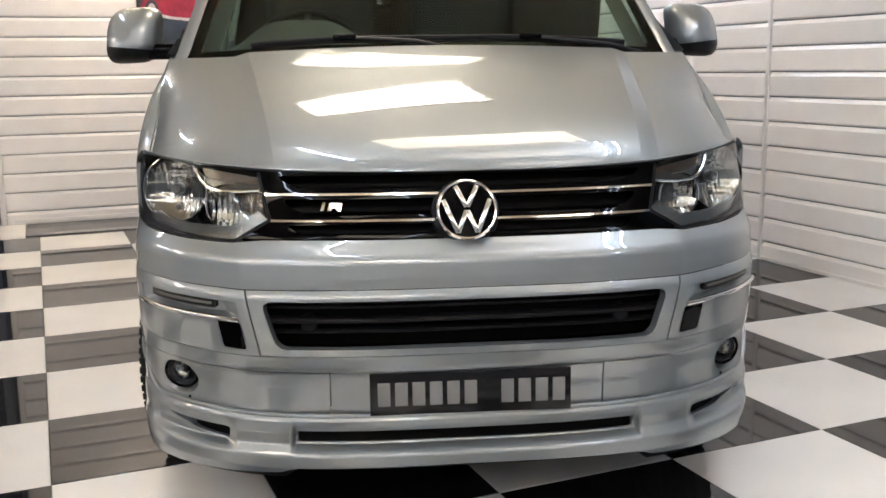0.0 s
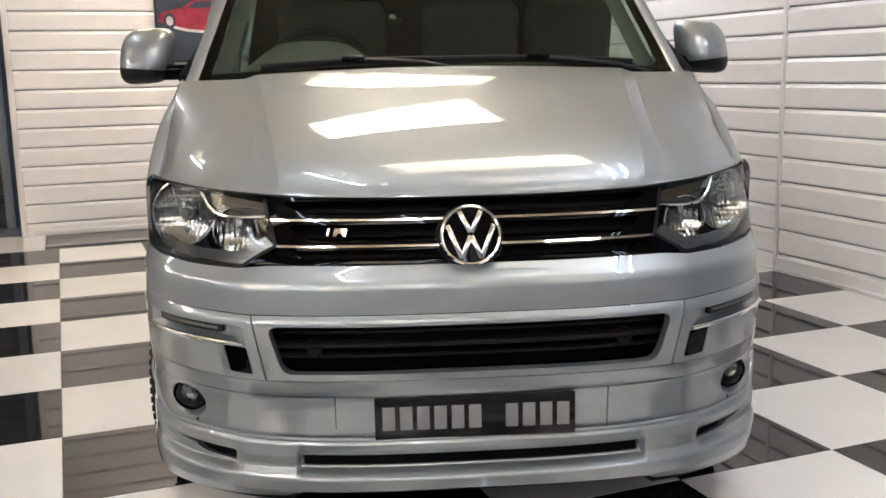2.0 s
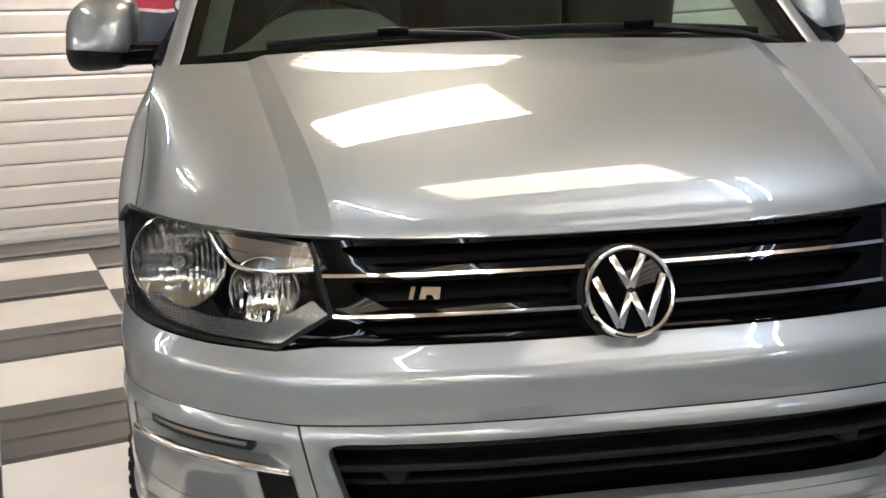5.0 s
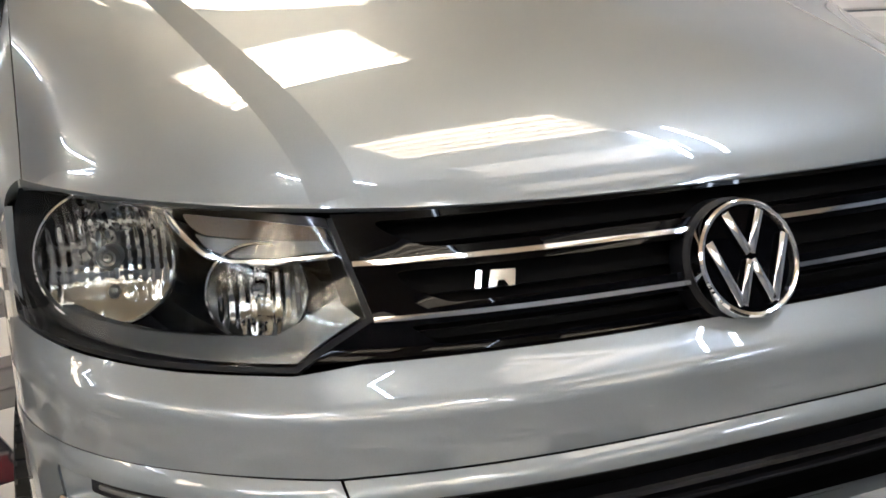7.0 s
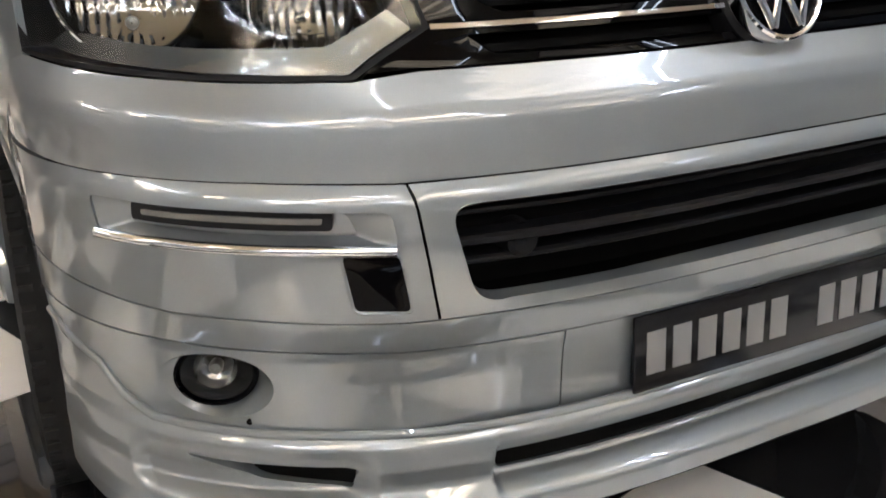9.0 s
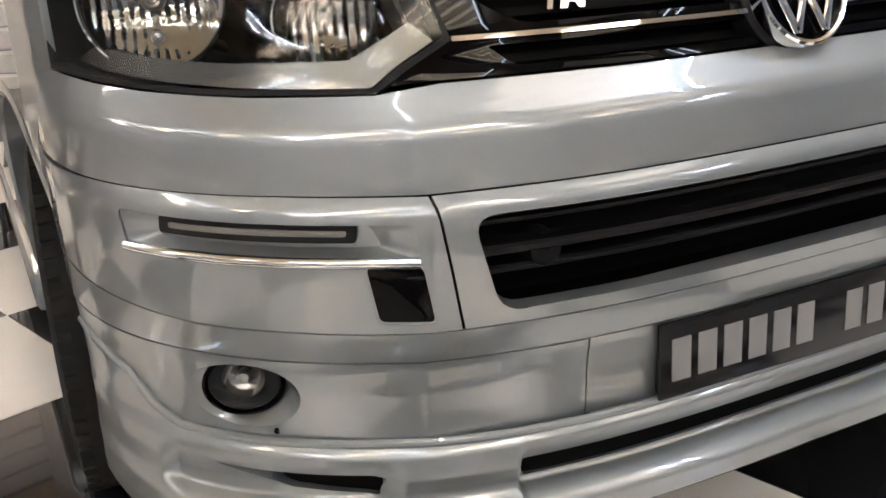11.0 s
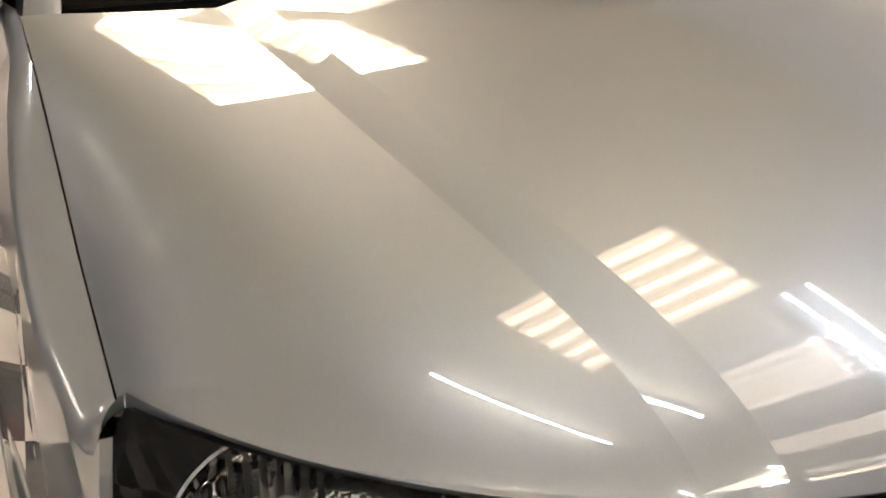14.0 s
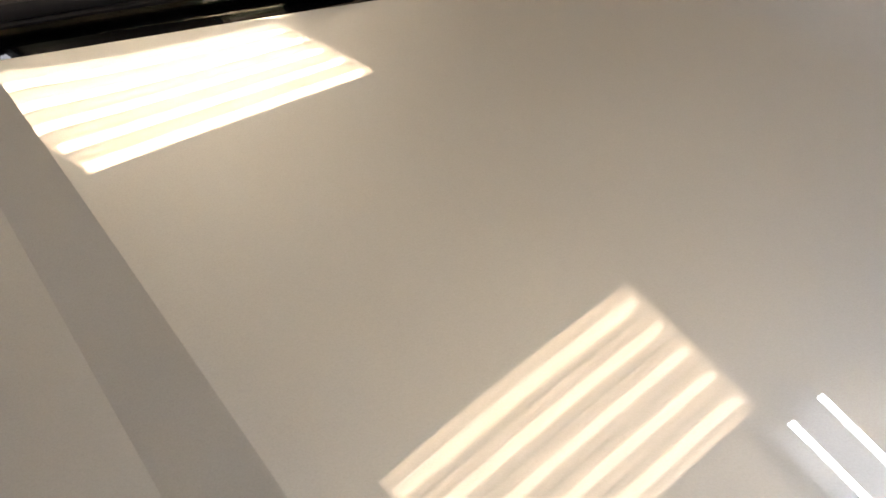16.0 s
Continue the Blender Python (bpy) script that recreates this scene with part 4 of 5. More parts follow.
FOLD_DEEP, ROLL_FROM, ROLL, EDGE_FROM, EDGE = 0.0115, 0.66, 0.60, 0.785, 8.0


def fold_lines(y):
    """Distances from the middle of the inner and outer edge of the fold."""
    return 0.4455 + 0.165 * y, 0.500 + 0.150 * y


def bonnet_row(u):
    """A row of points across the bonnet, with columns on the edges of the two bevelled folds."""
    inn = out = 0.55
    for _ in range(8):
        p, q = bonnet_at(u, sx(inn) / BON_S), bonnet_at(u, sx(out) / BON_S)
        inn, out = inn * fold_lines(p.y)[0] / p.x, out * fold_lines(q.y)[1] / q.x
    cols = list(np.linspace(0, inn, 42)) + list(np.linspace(inn, out, 7))[1:]
    cols_s = [sx(c) for c in cols] + list(np.linspace(sx(out), BON_S, 72))[1:]
    half = []
    for i, s in enumerate(cols_s):
        p = bonnet_at(u, s / BON_S)
        k = min(max((i - 41) / 6, 0.0), 1.0)
        away, edge = max(p.x - ROLL_FROM, 0.0), max(p.x - EDGE_FROM, 0.0)
        flat = min(max((u - 0.50) / 0.45, 0.0), 1.0)
        fade = min(1.0, u / 0.22) * (1 - 0.9 * flat * flat * (3 - 2 * flat))
        back = min(max((p.y - 0.64) / 0.26, 0.0), 1.0)
        drop = FOLD_DEEP * k * min(1.0, u / 0.05) + (ROLL * away * away + EDGE * edge * edge) * fade
        half.append(p - Vector((0, 0, drop + 0.011 * back * back)))
    return [Vector((-p.x, p.y, p.z)) for p in reversed(half[1:])] + half


us_ = np.linspace(0, 1, 150) ** 1.5
rows = [bonnet_row(u) for u in us_]
fold = [p + Vector((0, 0.006, -0.006)) for p in rows[0]]
fold2 = [p + Vector((0, 0.03, -0.012)) for p in rows[0]]
back1 = [p + Vector((0, 0.004, -0.003)) for p in rows[-1]]
back2 = [p + Vector((0, 0.003, -0.030)) for p in rows[-1]]
bm = grid_mesh([fold2, fold] + rows + [back1, back2])
part("bonnet", bm, PAINT, van, "wide silver bonnet with two bevelled folds", sharp=4.5)

# ---- body sides ----
SIDE_Z = np.linspace(0.2, 1.90, 341)
SIDE_IN = np.where(SIDE_Z < 0.78, 0.10 * (0.78 - SIDE_Z) ** 2, np.where(SIDE_Z < 1.2, 1.6 * (SIDE_Z - 0.78) ** 4, 0.0498 + 0.28 * np.minimum(SIDE_Z - 1.2, 0.08) + 0.16 * np.maximum(SIDE_Z - 1.28, 0)))


def body_x(y, z):
    b = 0.905 + 0.030 * (1 - math.exp(-max(y - 0.70, 0.0) / 0.45)) - 0.36 * max(0.70 - y, 0.0) ** 1.9 - 0.010 * max(0.70 - y, 0.0) / 0.3 - 0.030 * max(y - 4.3, 0.0) / 0.4
    t = float(np.interp(z, SIDE_Z, SIDE_IN))
    return b - t + 0.006 * math.exp(-((z - 0.93) / 0.03) ** 2) * min(max((y - 0.9) / 0.4, 0), 1)


def arc(cy, cz, r, a0, a1, n=18):
    return [(cy + r * math.cos(radians(a0 + (a1 - a0) * k / n)), cz + r * math.sin(radians(a0 + (a1 - a0) * k / n))) for k in range(n + 1)]


REAR_Y = WHEEL_Y + 2.91
SHOULDER = 0.035
BELT = 1.285
for sd in (-1, 1):
    def fn(y, z, off, sd=sd):
        return Vector((sd * (body_x(y, z) + off), y, z))
    face = (sd, 0, 0)
    rim_line = [(p.y, p.z - SHOULDER) for p in (bonnet_row(u)[-1] for u in np.linspace(0.0, 1.0, 13))]
    fender = [(rim_line[0][0], rim_line[0][1]), (0.462, 0.90), (0.458, 0.812)] + [(0.566, 0.735), (0.606, 0.690)] + arc(WHEEL_Y, WHEEL_Z, ARCH_R, 132, 18, 22) + [(1.262, 0.50), (1.262, 0.95), (1.262, 1.18), (1.10, 1.19), (1.0, 1.182)] + list(reversed(rim_line[1:]))
    part("front_wing", panel(fender, [], 0.022, fn, 0.010, face), PAINT, van, "silver front wing over the wheel")
    shoulder = []
    for p in (bonnet_row(u)[-1] for u in np.linspace(0.0, 1.0, 25)):
        low = p.z - SHOULDER
        a, b, c = Vector((sd * (p.x + 0.0018), p.y, p.z - 0.0015)), Vector((sd * max(p.x + 0.008, body_x(p.y, p.z) - 0.002), p.y, p.z - 0.010)), fn(p.y, low, 0)
        arch = [(1 - k) ** 2 * a + 2 * k * (1 - k) * b + k * k * c for k in np.linspace(0, 1, 12)]
        shoulder.append([a + Vector((0, 0, -0.03)), a + Vector((0, 0, -0.002))] + arch)
    for y, x, z in ((0.97, 0.849, 1.258), (1.03, 0.853, 1.261), (1.12, 0.860, 1.265), (1.26, 0.868, 1.268)):
        a, c = Vector((sd * x, y, z)), fn(y, 1.175, 0)
        b = Vector((sd * max(x + 0.01, body_x(y, z)), y, z - 0.010))
        arch = [(1 - k) ** 2 * a + 2 * k * (1 - k) * b + k * k * c for k in np.linspace(0, 1, 12)]
        shoulder.append([a + Vector((-sd * 0.02, 0.01, -0.03)), a + Vector((0, 0, -0.002))] + arch)
    bm = grid_mesh(shoulder)
    if sd > 0:
        bmesh.ops.reverse_faces(bm, faces=bm.faces[:])
    part("wing_shoulder", bm, PAINT, van, "rounded silver shoulder between bonnet and wing", sharp=40)
    lip_rows = [[fn(y, z, o) for y, z in arc(WHEEL_Y, WHEEL_Z, r, 150, 10, 30)] for r, o in ((ARCH_R + 0.022, 0.0005), (ARCH_R + 0.014, 0.003), (ARCH_R + 0.002, 0.003), (ARCH_R - 0.004, -0.004), (ARCH_R - 0.004, -0.04))]
    part("arch_lip", grid_mesh(lip_rows), PAINT, van)
    door = [(1.268, 0.27), (1.268, 1.20), (1.28, 1.265), (1.70, 1.80), (1.82, 1.845), (2.23, 1.845), (2.26, 1.28), (2.26, 0.27)]
    glass = [(1.36, BELT), (1.735, 1.765), (1.84, 1.79), (2.17, 1.79), (2.19, BELT)]
    front_door = part("front_door", panel(door, [rounded(glass, 0.03)], 0.03, fn, 0.012, face), PAINT, van, "silver front door with a framed window")
    pane = part("window", panel(rounded(glass, 0.03), [], 0.05, lambda y, z, off, sd=sd: Vector((sd * (body_x(y, z) - 0.012 + off), y, z)), 0, face), SIDE_GLASS, front_door)
    pane.visible_shadow = False
    part("door_handle", box((sd * (body_x(2.12, 1.0) + 0.018), 2.12, 1.02), (0.03, 0.20, 0.035), 0.010), PAINT, front_door)
    part("lock", lathe([(0.001, -0.004), (0.011, -0.003), (0.012, 0.002)], 16, m=Matrix.Translation((sd * (body_x(2.05, 0.93) + 0.003), 2.0, 0.96)) @ Matrix.Rotation(radians(90 * sd), 4, "Z")), CHROME, front_door)
    quarter = [(2.266, 0.27), (2.266, 1.28), (2.236, 1.845), (4.62, 1.845), (4.70, 1.2), (4.70, 0.30)] + [(REAR_Y + ARCH_R * 1.0, 0.30)] + arc(REAR_Y, WHEEL_Z, ARCH_R, 0, 180, 24) + [(REAR_Y - ARCH_R, 0.27)]
    win_a, win_b = [(2.36, BELT), (2.34, 1.76), (3.36, 1.76), (3.38, BELT)], [(3.50, BELT), (3.48, 1.76), (4.46, 1.76), (4.52, BELT)]
    body_side = part("body_side", panel(quarter, [rounded(win_a, 0.05), rounded(win_b, 0.05)], 0.045, fn, 0.012, face), PAINT, van, "silver rear body side with two windows")
    for l in (win_a, win_b):
        pane = part("window", panel(rounded(l, 0.05), [], 0.08, lambda y, z, off, sd=sd: Vector((sd * (body_x(y, z) - 0.010 + off), y, z)), 0, face), SIDE_GLASS, body_side)
        pane.visible_shadow = False
    part("sill", box((sd * 0.885, (WHEEL_Y + REAR_Y) / 2, 0.235), (0.07, REAR_Y - WHEEL_Y - 2 * ARCH_R - 0.02, 0.10), 0.02), PAINT, van)
    c = fn(1.235, 0.70, 0)
    part("side_repeater", lathe([(0.001, -0.010), (0.012, -0.008), (0.020, -0.002), (0.023, 0.002)], 24, m=Matrix.Translation(c) @ Matrix.Rotation(radians(90 * sd), 4, "Z")), LED, van, "clear oval side indicator")
    for yy in (WHEEL_Y, REAR_Y):
        well = [[Vector((sd * x, y, z)) for y, z in arc(yy, WHEEL_Z, ARCH_R + 0.005, 200, -20, 24)] for x in (0.875, 0.60)]
        part("wheel_well", grid_mesh(well), DARK, van)
        disc = lathe([(0.001, 0), (ARCH_R + 0.005, 0)], 40, m=Matrix.Translation((sd * 0.60, yy, WHEEL_Z)) @ Matrix.Rotation(radians(90), 4, "Z"))
        part("well_back", disc, DARK, van)
        m = Matrix.Translation((sd * 0.785, yy, WHEEL_Z)) @ Matrix.Rotation(radians(-5.5 if yy == WHEEL_Y else 0.0), 4, "Z") @ Matrix.Rotation(radians(90 * sd), 4, "Z")
        R = WHEEL_R
        wheel = part("wheel", lathe([(R - 0.105, -0.100), (R - 0.098, -0.112), (R - 0.085, -0.108), (R - 0.090, -0.09), (R - 0.10, -0.03), (R - 0.10, 0.10)], 64, m=m), ALLOY, van, "alloy wheel with a low black tyre")
        treads = [(R - 0.095, -0.100), (R - 0.075, -0.115), (R - 0.040, -0.118), (R - 0.012, -0.108), (R - 0.003, -0.092)]
        for k in range(5):
            x0 = -0.080 + k * 0.036
            treads += [(R, x0 - 0.008), (R, x0 + 0.020), (R - 0.008, x0 + 0.022), (R - 0.008, x0 + 0.026)]
        treads += [(R - 0.003, 0.100), (R - 0.03, 0.112), (R - 0.095, 0.10)]
        part("tyre", lathe(treads, 72, m=m), RUBBER, wheel)
        blocks = bmesh.new()
        for k in range(72):
            a = k * math.tau / 72
            q = m @ Matrix.Rotation(a, 4, "Y")
            add = bmesh.ops.create_cube(blocks, size=1.0, matrix=q @ Matrix.Translation((R - 0.0035, -0.098, 0)) @ Matrix.Diagonal((0.008, 0.022, 0.019, 1)))
            add = bmesh.ops.create_cube(blocks, size=1.0, matrix=q @ Matrix.Translation((R - 0.0035, 0.100, 0)) @ Matrix.Diagonal((0.008, 0.022, 0.019, 1)))
        tagged(part("tread", blocks, RUBBER, wheel), kind="stuff")
        for k in range(10):
            b_ = box((0, -0.075, (R - 0.10) * 0.55), (0.030, 0.03, (R - 0.11) * 0.95), 0.006)
            bmesh.ops.transform(b_, matrix=m @ Matrix.Rotation(k * math.tau / 10, 4, "Y"), verts=b_.verts[:])
            part("spoke", b_, ALLOY, wheel)
        part("hub", lathe([(0.001, -0.092), (0.032, -0.090), (0.045, -0.080), (0.05, -0.05)], 32, m=m), ALLOY, wheel)
        part("brake_disc", lathe([(0.04, -0.01), (0.14, -0.01), (0.14, 0.01)], 40, m=m), SATIN, wheel)

    # door mirror
    mir = Matrix.Translation((sd * 1.066, 1.42, 1.345))
    rows = []
    for k in range(19):
        t = 0.004 + 0.996 * (k / 18) ** 1.8
        y = -0.075 + 0.15 * t
        w = 0.104 * (0.04 + 0.96 * math.sqrt(max(0.0, 1 - (1 - t) ** 2.6)))
        h = 0.103 * (0.04 + 0.96 * math.sqrt(max(0.0, 1 - (1 - t) ** 2.6)))
        ring = []
        for j in range(40):
            a = j * math.tau / 40
            ca, sa = math.cos(a), math.sin(a)
            e = 2 / (2.2 + 1.5 * t)
            ring.append(mir @ Vector((sd * w * math.copysign(abs(ca) ** e, ca), y + 0.045 * ((1 + ca * w / 0.104) / 2) ** 2 + 0.50 * h * math.copysign(abs(sa) ** e, sa), h * math.copysign(abs(sa) ** e, sa) + 0.002 - 0.012 * ca)))
        rows.append(ring)
    def cut(q, keep):
        z = 1.296 + 0.10 * (abs(q.x) - 1.052)
        return Vector((q.x, q.y, keep(q.z, z)))
    for keep, nm in ((max, "door_mirror"), (min, "mirror_base")):
        bm = grid_mesh([[cut(q, keep) for q in ring] for ring in rows], True)
        bm.verts.ensure_lookup_table()
        bm.faces.new(bm.verts[:40])
        bm.verts.ensure_lookup_table()
        bmesh.ops.remove_doubles(bm, verts=bm.verts[:], dist=0.0002)
        bmesh.ops.recalc_face_normals(bm, faces=bm.faces[:])
        if nm == "door_mirror":
            mirror = part(nm, bm, PAINT, van, "silver door mirror cap over a black base")
        else:
            part(nm, bm, MATT_BLACK, mirror)
    part("mirror_arm", box((sd * 0.930, 1.43, 1.284), (0.16, 0.085, 0.056), 0.016, seg=3), GLOSS_BLACK, mirror)
    part("mirror_foot", box((sd * (body_x(1.42, 1.25) + 0.004), 1.40, 1.255), (0.035, 0.20, 0.10), 0.014, seg=3), GLOSS_BLACK, mirror)
    part("mirror_glass", box((sd * 1.066, 1.488, 1.345), (0.16, 0.004, 0.14), 0.0015, Matrix.Rotation(-math.atan(0.50), 3, "X")), CHROME, mirror)

# ---- windscreen, roof and tail ----
def screen_at(u, w, off=0.0):
    """u up from the scuttle (0) to the roof (1), w across (-1 to 1)."""
    half_w = 0.815 - 0.150 * u
    x = w * half_w
    y = 0.935 + 0.055 * w * w + 0.665 * u + 0.02 * u * w * w
    z = 1.262 + 0.60 * u - 0.05 * u * (u - 1) * 0.5 + (0.019 - 0.030 * w * w) * (1 - u)
    n = Vector((0.30 * w, -0.66, 0.75)).normalized()
    return Vector((x, y, z)) + off * n


glass_ob = part("windscreen", grid_mesh([[screen_at(u, w) for w in np.linspace(-0.975, 0.975, 33)] for u in np.linspace(0.0, 0.98, 13)]), SCREEN, van, "green tinted windscreen")
glass_ob.visible_shadow = False
for sd in (-1, 1):
    part("screen_band", grid_mesh([[screen_at(u, sd * w, -0.003) for w in (0.935, 0.955, 0.980)] for u in np.linspace(-0.02, 1, 13)]), GLOSS_BLACK, van)
    pillar = [[screen_at(u, sd * 0.978, 0.002), screen_at(u, sd * 0.985, 0.006), screen_at(u, sd * 1.0, 0.008), screen_at(u, sd * 1.028, 0.004), screen_at(u, sd * 1.048, -0.020), screen_at(u, sd * 1.055, -0.07)]
              for u in np.linspace(-0.03, 1.02, 15)]
    part("windscreen_pillar", grid_mesh(pillar), PAINT, van, "silver windscreen pillar")
    tri = [Vector((sd * 0.862, 0.97, 1.262)), Vector((sd * (body_x(1.262, 1.2)), 1.262, 1.20)), Vector((sd * (body_x(1.28, 1.265)), 1.28, 1.265)), Vector((sd * (body_x(1.70, 1.80)), 1.70, 1.80)), screen_at(1.0, sd * 1.05, -0.06), screen_at(0.5, sd * 1.05, -0.06)]
    bm = bmesh.new()
    bm.faces.new([bm.verts.new(p) for p in tri])
    part("pillar_side", bm, PAINT, van)
part("screen_foot", grid_mesh([[screen_at(u, w, o) for w in np.linspace(-1, 1, 33)] for u, o in ((-0.06, -0.012), (0.0, -0.004), (0.030, -0.003))]), GLOSS_BLACK, van)
part("scuttle", grid_mesh([[Vector((x, 0.895 + 0.06 * (x / 0.85) ** 2 + dy, 1.262 - 0.030 * (x / 0.85) ** 2 + dz)) for x in np.linspace(-0.85, 0.85, 33)] for dy, dz in ((0.0, 0.0), (0.04, 0.004), (0.09, 0.02))]), MATT_BLACK, van)


def wiper(x0, x1, arm_x):
    pts = [screen_at(0.022 + 0.005 * math.sin(math.pi * k / 12), x0 + (x1 - x0) * k / 12, 0.020) for k in range(13)]
    blade = part("wiper", tube(pts, 0.006, 8, flat=1.6), MATT_BLACK, van, "black windscreen wiper")
    part("rubber", tube([p - Vector((0, 0, 0.011)) for p in pts], 0.003, 6), RUBBER, blade)
    mid = pts[6]
    base = screen_at(-0.030, arm_x, 0.018)
    part("arm", tube([base, base.lerp(mid, 0.3) + Vector((0, -0.008, 0.012)), base.lerp(mid, 0.8) + Vector((0, -0.004, 0.006)), mid], 0.0085, 8), MATT_BLACK, blade)
    part("clip", box(mid + Vector((0, -0.006, 0.006)), (0.075, 0.022, 0.020), 0.005), GLOSS_BLACK, blade)


wiper(-0.72, 0.02, 0.05)
wiper(0.0, 0.80, 0.86)

roof_rows = []
for y in np.linspace(1.60, 4.66, 25):
    crown = 1.925 - 0.075 * max(0.0, (1.95 - y) / 0.35) ** 2 - 0.03 * max(0.0, (y - 4.3) / 0.36) ** 2
    hw = body_x(y, 1.86)
    roof_rows.append([Vector((hw * math.sin(a), y, 1.845 + (crown - 1.845) * math.cos(a) ** 0.6 if abs(a) < 1.57 else 1.845)) for a in np.linspace(-math.pi / 2, math.pi / 2, 33)])
part("roof", grid_mesh(roof_rows), PAINT, van, "silver van roof")
part("headliner", box((0, 3.1, 1.815), (1.50, 2.9, 0.03), 0.01), HEADLINER, van)
tail_fn = lambda x, z, off: Vector((x, 4.70 + 0.06 * (1 - (x / 0.9) ** 2) - 0.10 * max(0.0, z - 1.2) ** 2 + off, z))
tail_win = rounded([(-0.62, 1.32), (0.62, 1.32), (0.56, 1.76), (-0.56, 1.76)], 0.06)
tailgate = part("tailgate", panel([(-0.905, 0.34), (0.905, 0.34), (0.895, 1.2), (0.77, 1.845), (0.40, 1.90), (-0.40, 1.90), (-0.77, 1.845), (-0.895, 1.2)], [tail_win], 0.06, tail_fn, 0.012, (0, 1, 0)), PAINT, van, "silver tailgate")
pane = part("window", panel(tail_win, [], 0.1, lambda x, z, off: tail_fn(x, z, off - 0.01), 0, (0, 1, 0)), SCREEN, tailgate)
pane.visible_shadow = False
part("rear_bumper", box((0, 4.74, 0.42), (1.80, 0.14, 0.24), 0.05, seg=3), PAINT, van)
for sd in (-1, 1):
    part("rear_lamp", box((sd * 0.845, 4.69, 1.02), (0.12, 0.09, 0.42), 0.03, seg=3), PRINT_RED, van)
part("floor_pan", box((0, 2.75, 0.40), (1.66, 3.8, 0.08), 0.01), DARK, van)
part("bulkhead", grid_mesh([[Vector((x, 1.02, z)) for x in np.linspace(-0.8, 0.8, 9)] for z in (0.40, 0.8, 1.20)]), DARK, van)

# ---- cabin ----
dash_rows = []
for y, z in ((0.99, 1.225), (1.05, 1.262), (1.14, 1.275), (1.26, 1.268), (1.34, 1.235), (1.38, 1.17), (1.37, 1.00), (1.33, 0.80)):
    row = []
    for x in np.linspace(-0.83, 0.83, 45):
        hump = 0.105 * math.exp(-((x + 0.43) / 0.20) ** 4) * (1 if 1.12 < y < 1.36 else 0.25)
        row.append(Vector((x, y + 0.03 * (x / 0.83) ** 2, z + hump)))
    dash_rows.append(row)
dash = part("dashboard", grid_mesh(dash_rows), DASH, van, "dark grey dashboard with a raised dial hood")
for x in (-0.74, -0.10, 0.74):
    part("air_vent", box((x, 1.375, 1.18), (0.12, 0.03, 0.08), 0.008), MATT_BLACK, dash)
wm = Matrix.Translation((-0.43, 1.52, 1.285)) @ Matrix.Rotation(radians(-38), 4, "X")
ring = [wm @ Vector((0.190 * math.cos(k * math.tau / 40), 0, 0.190 * math.sin(k * math.tau / 40))) for k in range(41)]
steer = part("steering_wheel", tube(ring, 0.016, 10), MATT_BLACK, van, "black steering wheel")
b_ = box((0, 0, -0.01), (0.17, 0.05, 0.12), 0.02)
bmesh.ops.transform(b_, matrix=wm, verts=b_.verts[:])
part("hub", b_, MATT_BLACK, steer)
for a in (0, 180, 270):
    b_ = box((0.12, 0, 0), (0.14, 0.014, 0.03), 0.004)
    bmesh.ops.transform(b_, matrix=wm @ Matrix.Rotation(radians(a), 4, "Y"), verts=b_.verts[:])
    part("spoke", b_, MATT_BLACK, steer)


def seat(x, y, wide=0.50):
    lean = Matrix.Rotation(radians(14), 3, "X")
    s = part("seat", box((x, y, 0.86), (wide, 0.50, 0.16), 0.05, seg=3), FABRIC, van, "dark fabric seat")
    part("backrest", box((x, y + 0.30, 1.24), (wide - 0.03, 0.14, 0.68), 0.055, lean, 3), FABRIC, s)
    part("headrest", box((x, y + 0.40, 1.66), (0.26, 0.10, 0.17), 0.045, lean, 3), FABRIC, s)
    part("base", box((x, y, 0.61), (wide - 0.08, 0.42, 0.34), 0.02), DARK, s)


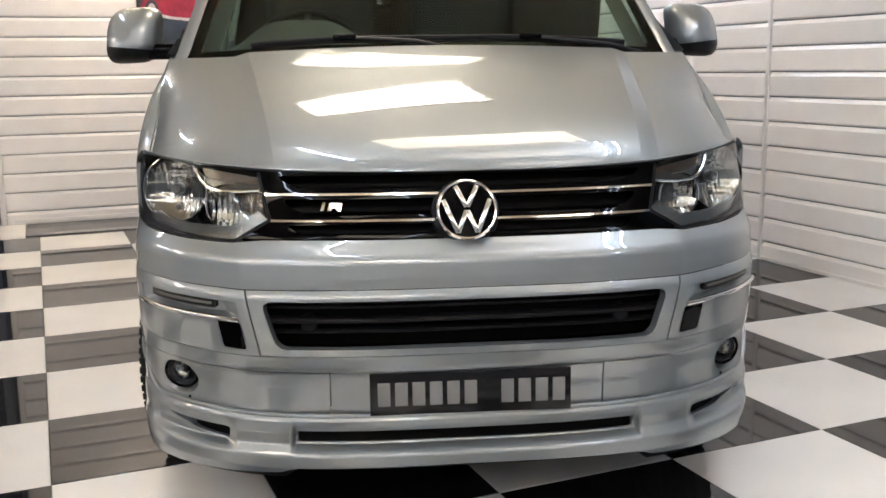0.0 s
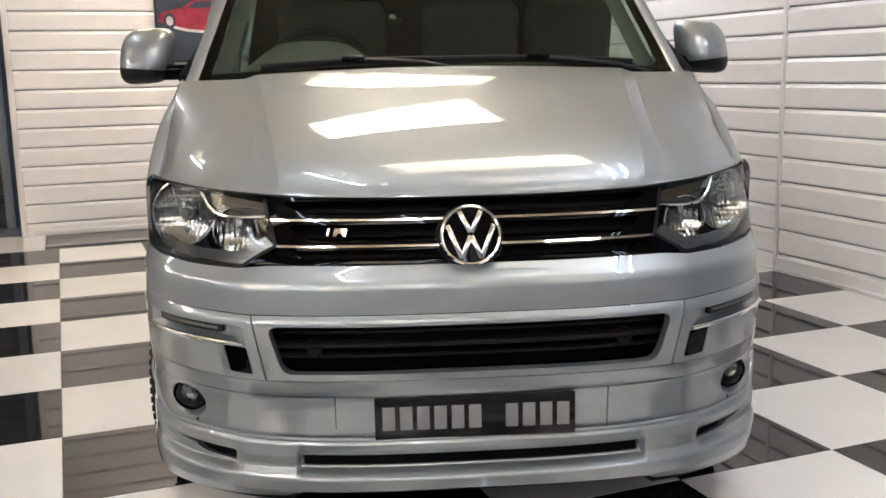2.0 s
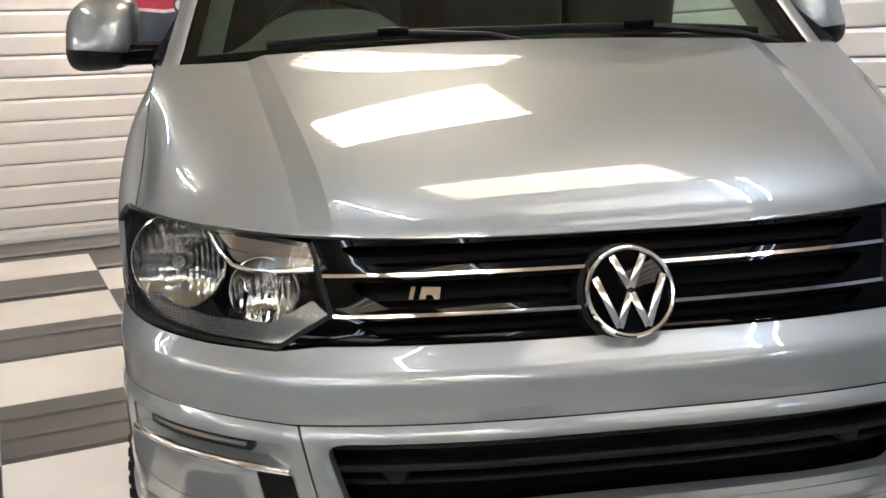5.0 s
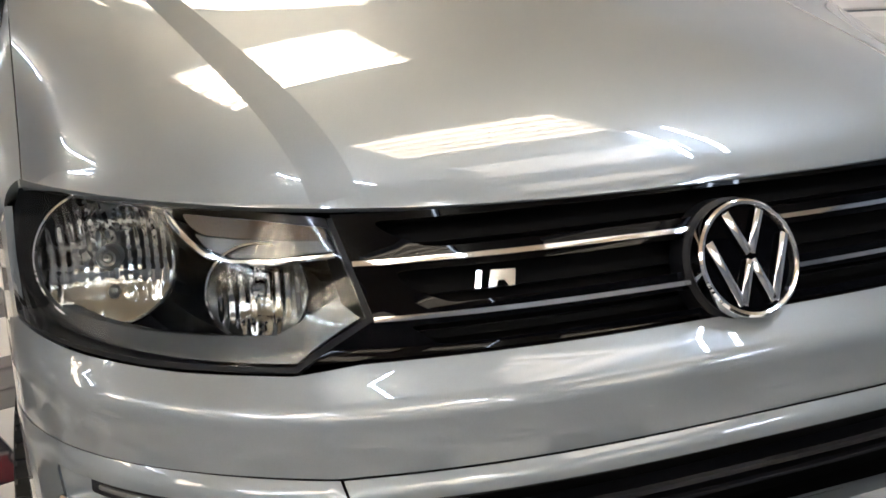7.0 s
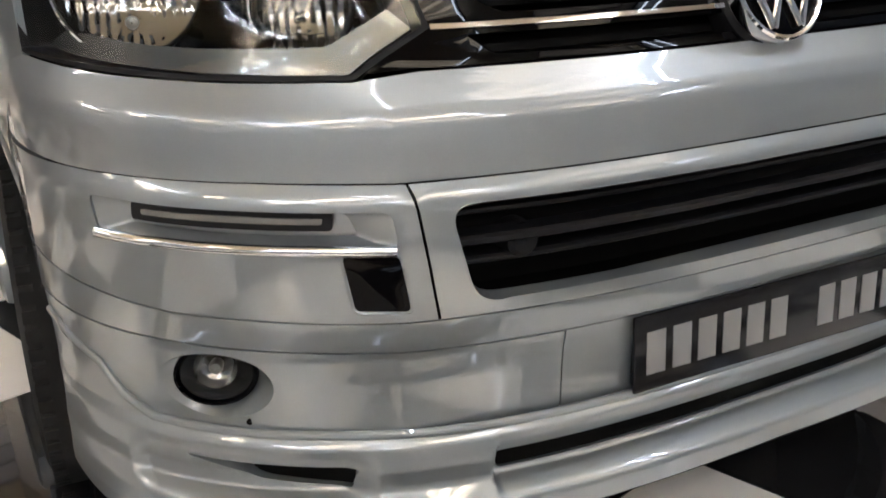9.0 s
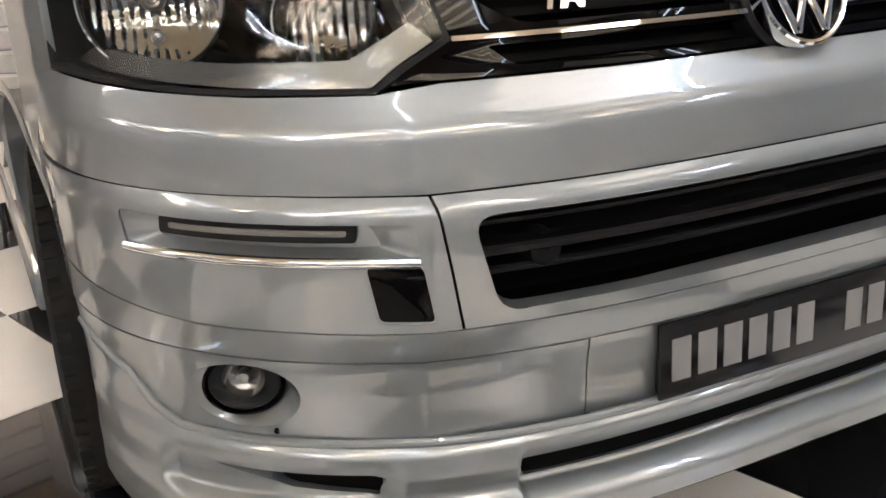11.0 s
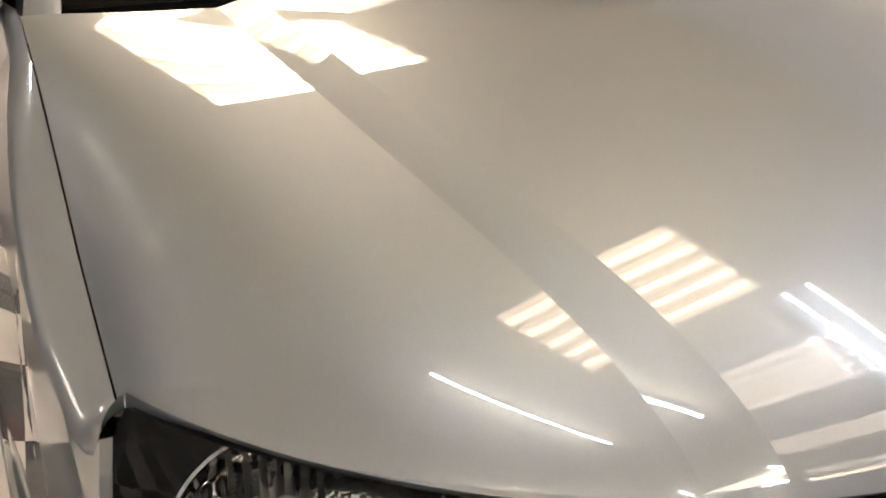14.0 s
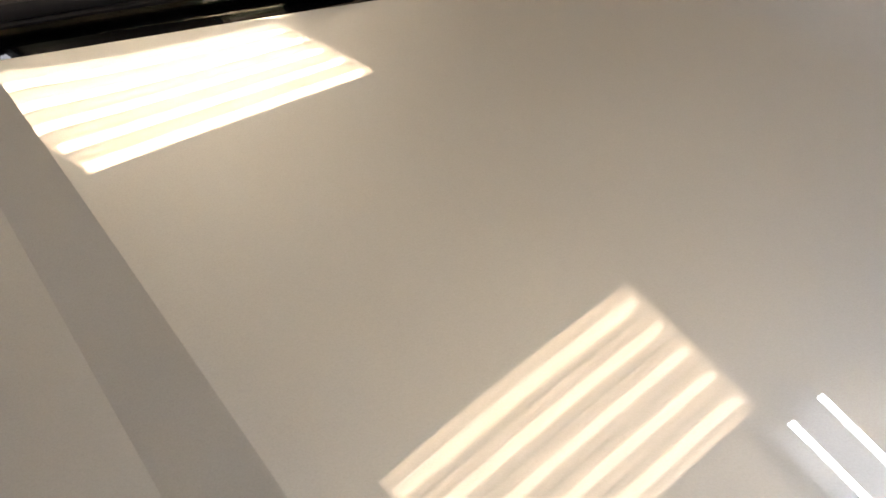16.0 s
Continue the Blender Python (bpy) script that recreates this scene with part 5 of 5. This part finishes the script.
seat(-0.39, 1.85)
seat(0.22, 1.85, 0.46)
seat(0.66, 1.85, 0.42)
for x in (-0.50, 0.05, 0.55):
    seat(x, 3.20, 0.46)
# sheet added to keep the cabin dark; one slit lets rear light through
hole = [(-0.14, 1.41), (-0.06, 1.41), (-0.07, 1.54), (-0.13, 1.54)]
part("light_blocker", panel([(-0.80, 0.45), (0.80, 0.45), (0.82, 1.25), (0.72, 1.80), (-0.72, 1.80), (-0.82, 1.25)], [hole], 0.1, lambda x, z, off: Vector((x, 2.46 + off, z)), 0.02), FABRIC, van,
     "added dark sheet that blocks light from the rear windows")
for sd in (-1, 1):
    part("door_card", box((sd * 0.845, 1.77, 0.95), (0.03, 0.90, 0.58), 0.01), DASH, van)
    part("pillar_trim", box((sd * 0.82, 2.265, 1.50), (0.05, 0.10, 0.62), 0.02, Matrix.Rotation(radians(-8 * sd), 3, "Y")), HEADLINER, van)
    part("pillar_trim", box((sd * 0.82, 3.43, 1.50), (0.05, 0.12, 0.62), 0.02, Matrix.Rotation(radians(-8 * sd), 3, "Y")), HEADLINER, van)
    part("screen_trim", grid_mesh([[screen_at(u, sd * w, -0.03 - 0.4 * (1 - w)) for w in (0.905, 0.93, 0.965)] for u in np.linspace(0, 1, 9)]), DASH, van)
part("rear_view_mirror", box((0.02, 1.50, 1.72), (0.24, 0.03, 0.07), 0.012), MATT_BLACK, van)

# ---- floor tiles ----
TILE = 0.6


def tile_mesh(w, l, material):
    me = bpy.data.meshes.new("tile")
    bm = box((0, 0, -0.005), (w - 0.003, l - 0.003, 0.010), 0.0008, seg=1)
    bm.to_mesh(me)
    bm.free()
    me.materials.append(material)
    return me


FULL = (tile_mesh(TILE, TILE, TILE_BLACK), tile_mesh(TILE, TILE, TILE_WHITE))
inv = ground.matrix_world.inverted()
for i in range(-8, 11):
    for j in range(-10, 7):
        a0, b0 = i * TILE, j * TILE
        if i == -8 or b0 + TILE > RIGHT + 0.05 and j > 6:
            continue
        ob = new("tile", FULL[(i + j) % 2])
        ob.parent = ground
        ob.matrix_basis = inv @ room_pose(a0 + TILE / 2, b0 + TILE / 2)
for b0, b1, c in ((-5.6, -5.0, 0), (-5.0, -4.4, 1), (-4.4, -3.8, 0), (-3.8, -3.2, 1), (-3.2, -2.5, 0), (-2.5, -1.9, 1), (-1.9, -1.3, 0), (-1.3, -0.7, 0), (-0.7, -0.1, 1), (-0.1, 1.9, 0), (1.9, 2.5, 1), (2.5, 4.2, 0)):
    ob = new("tile", tile_mesh(b1 - b0, 0.80, (TILE_BLACK, TILE_WHITE)[c]))
    ob.parent = ground
    ob.matrix_basis = inv @ room_pose(-4.2 - 0.40, (b0 + b1) / 2)
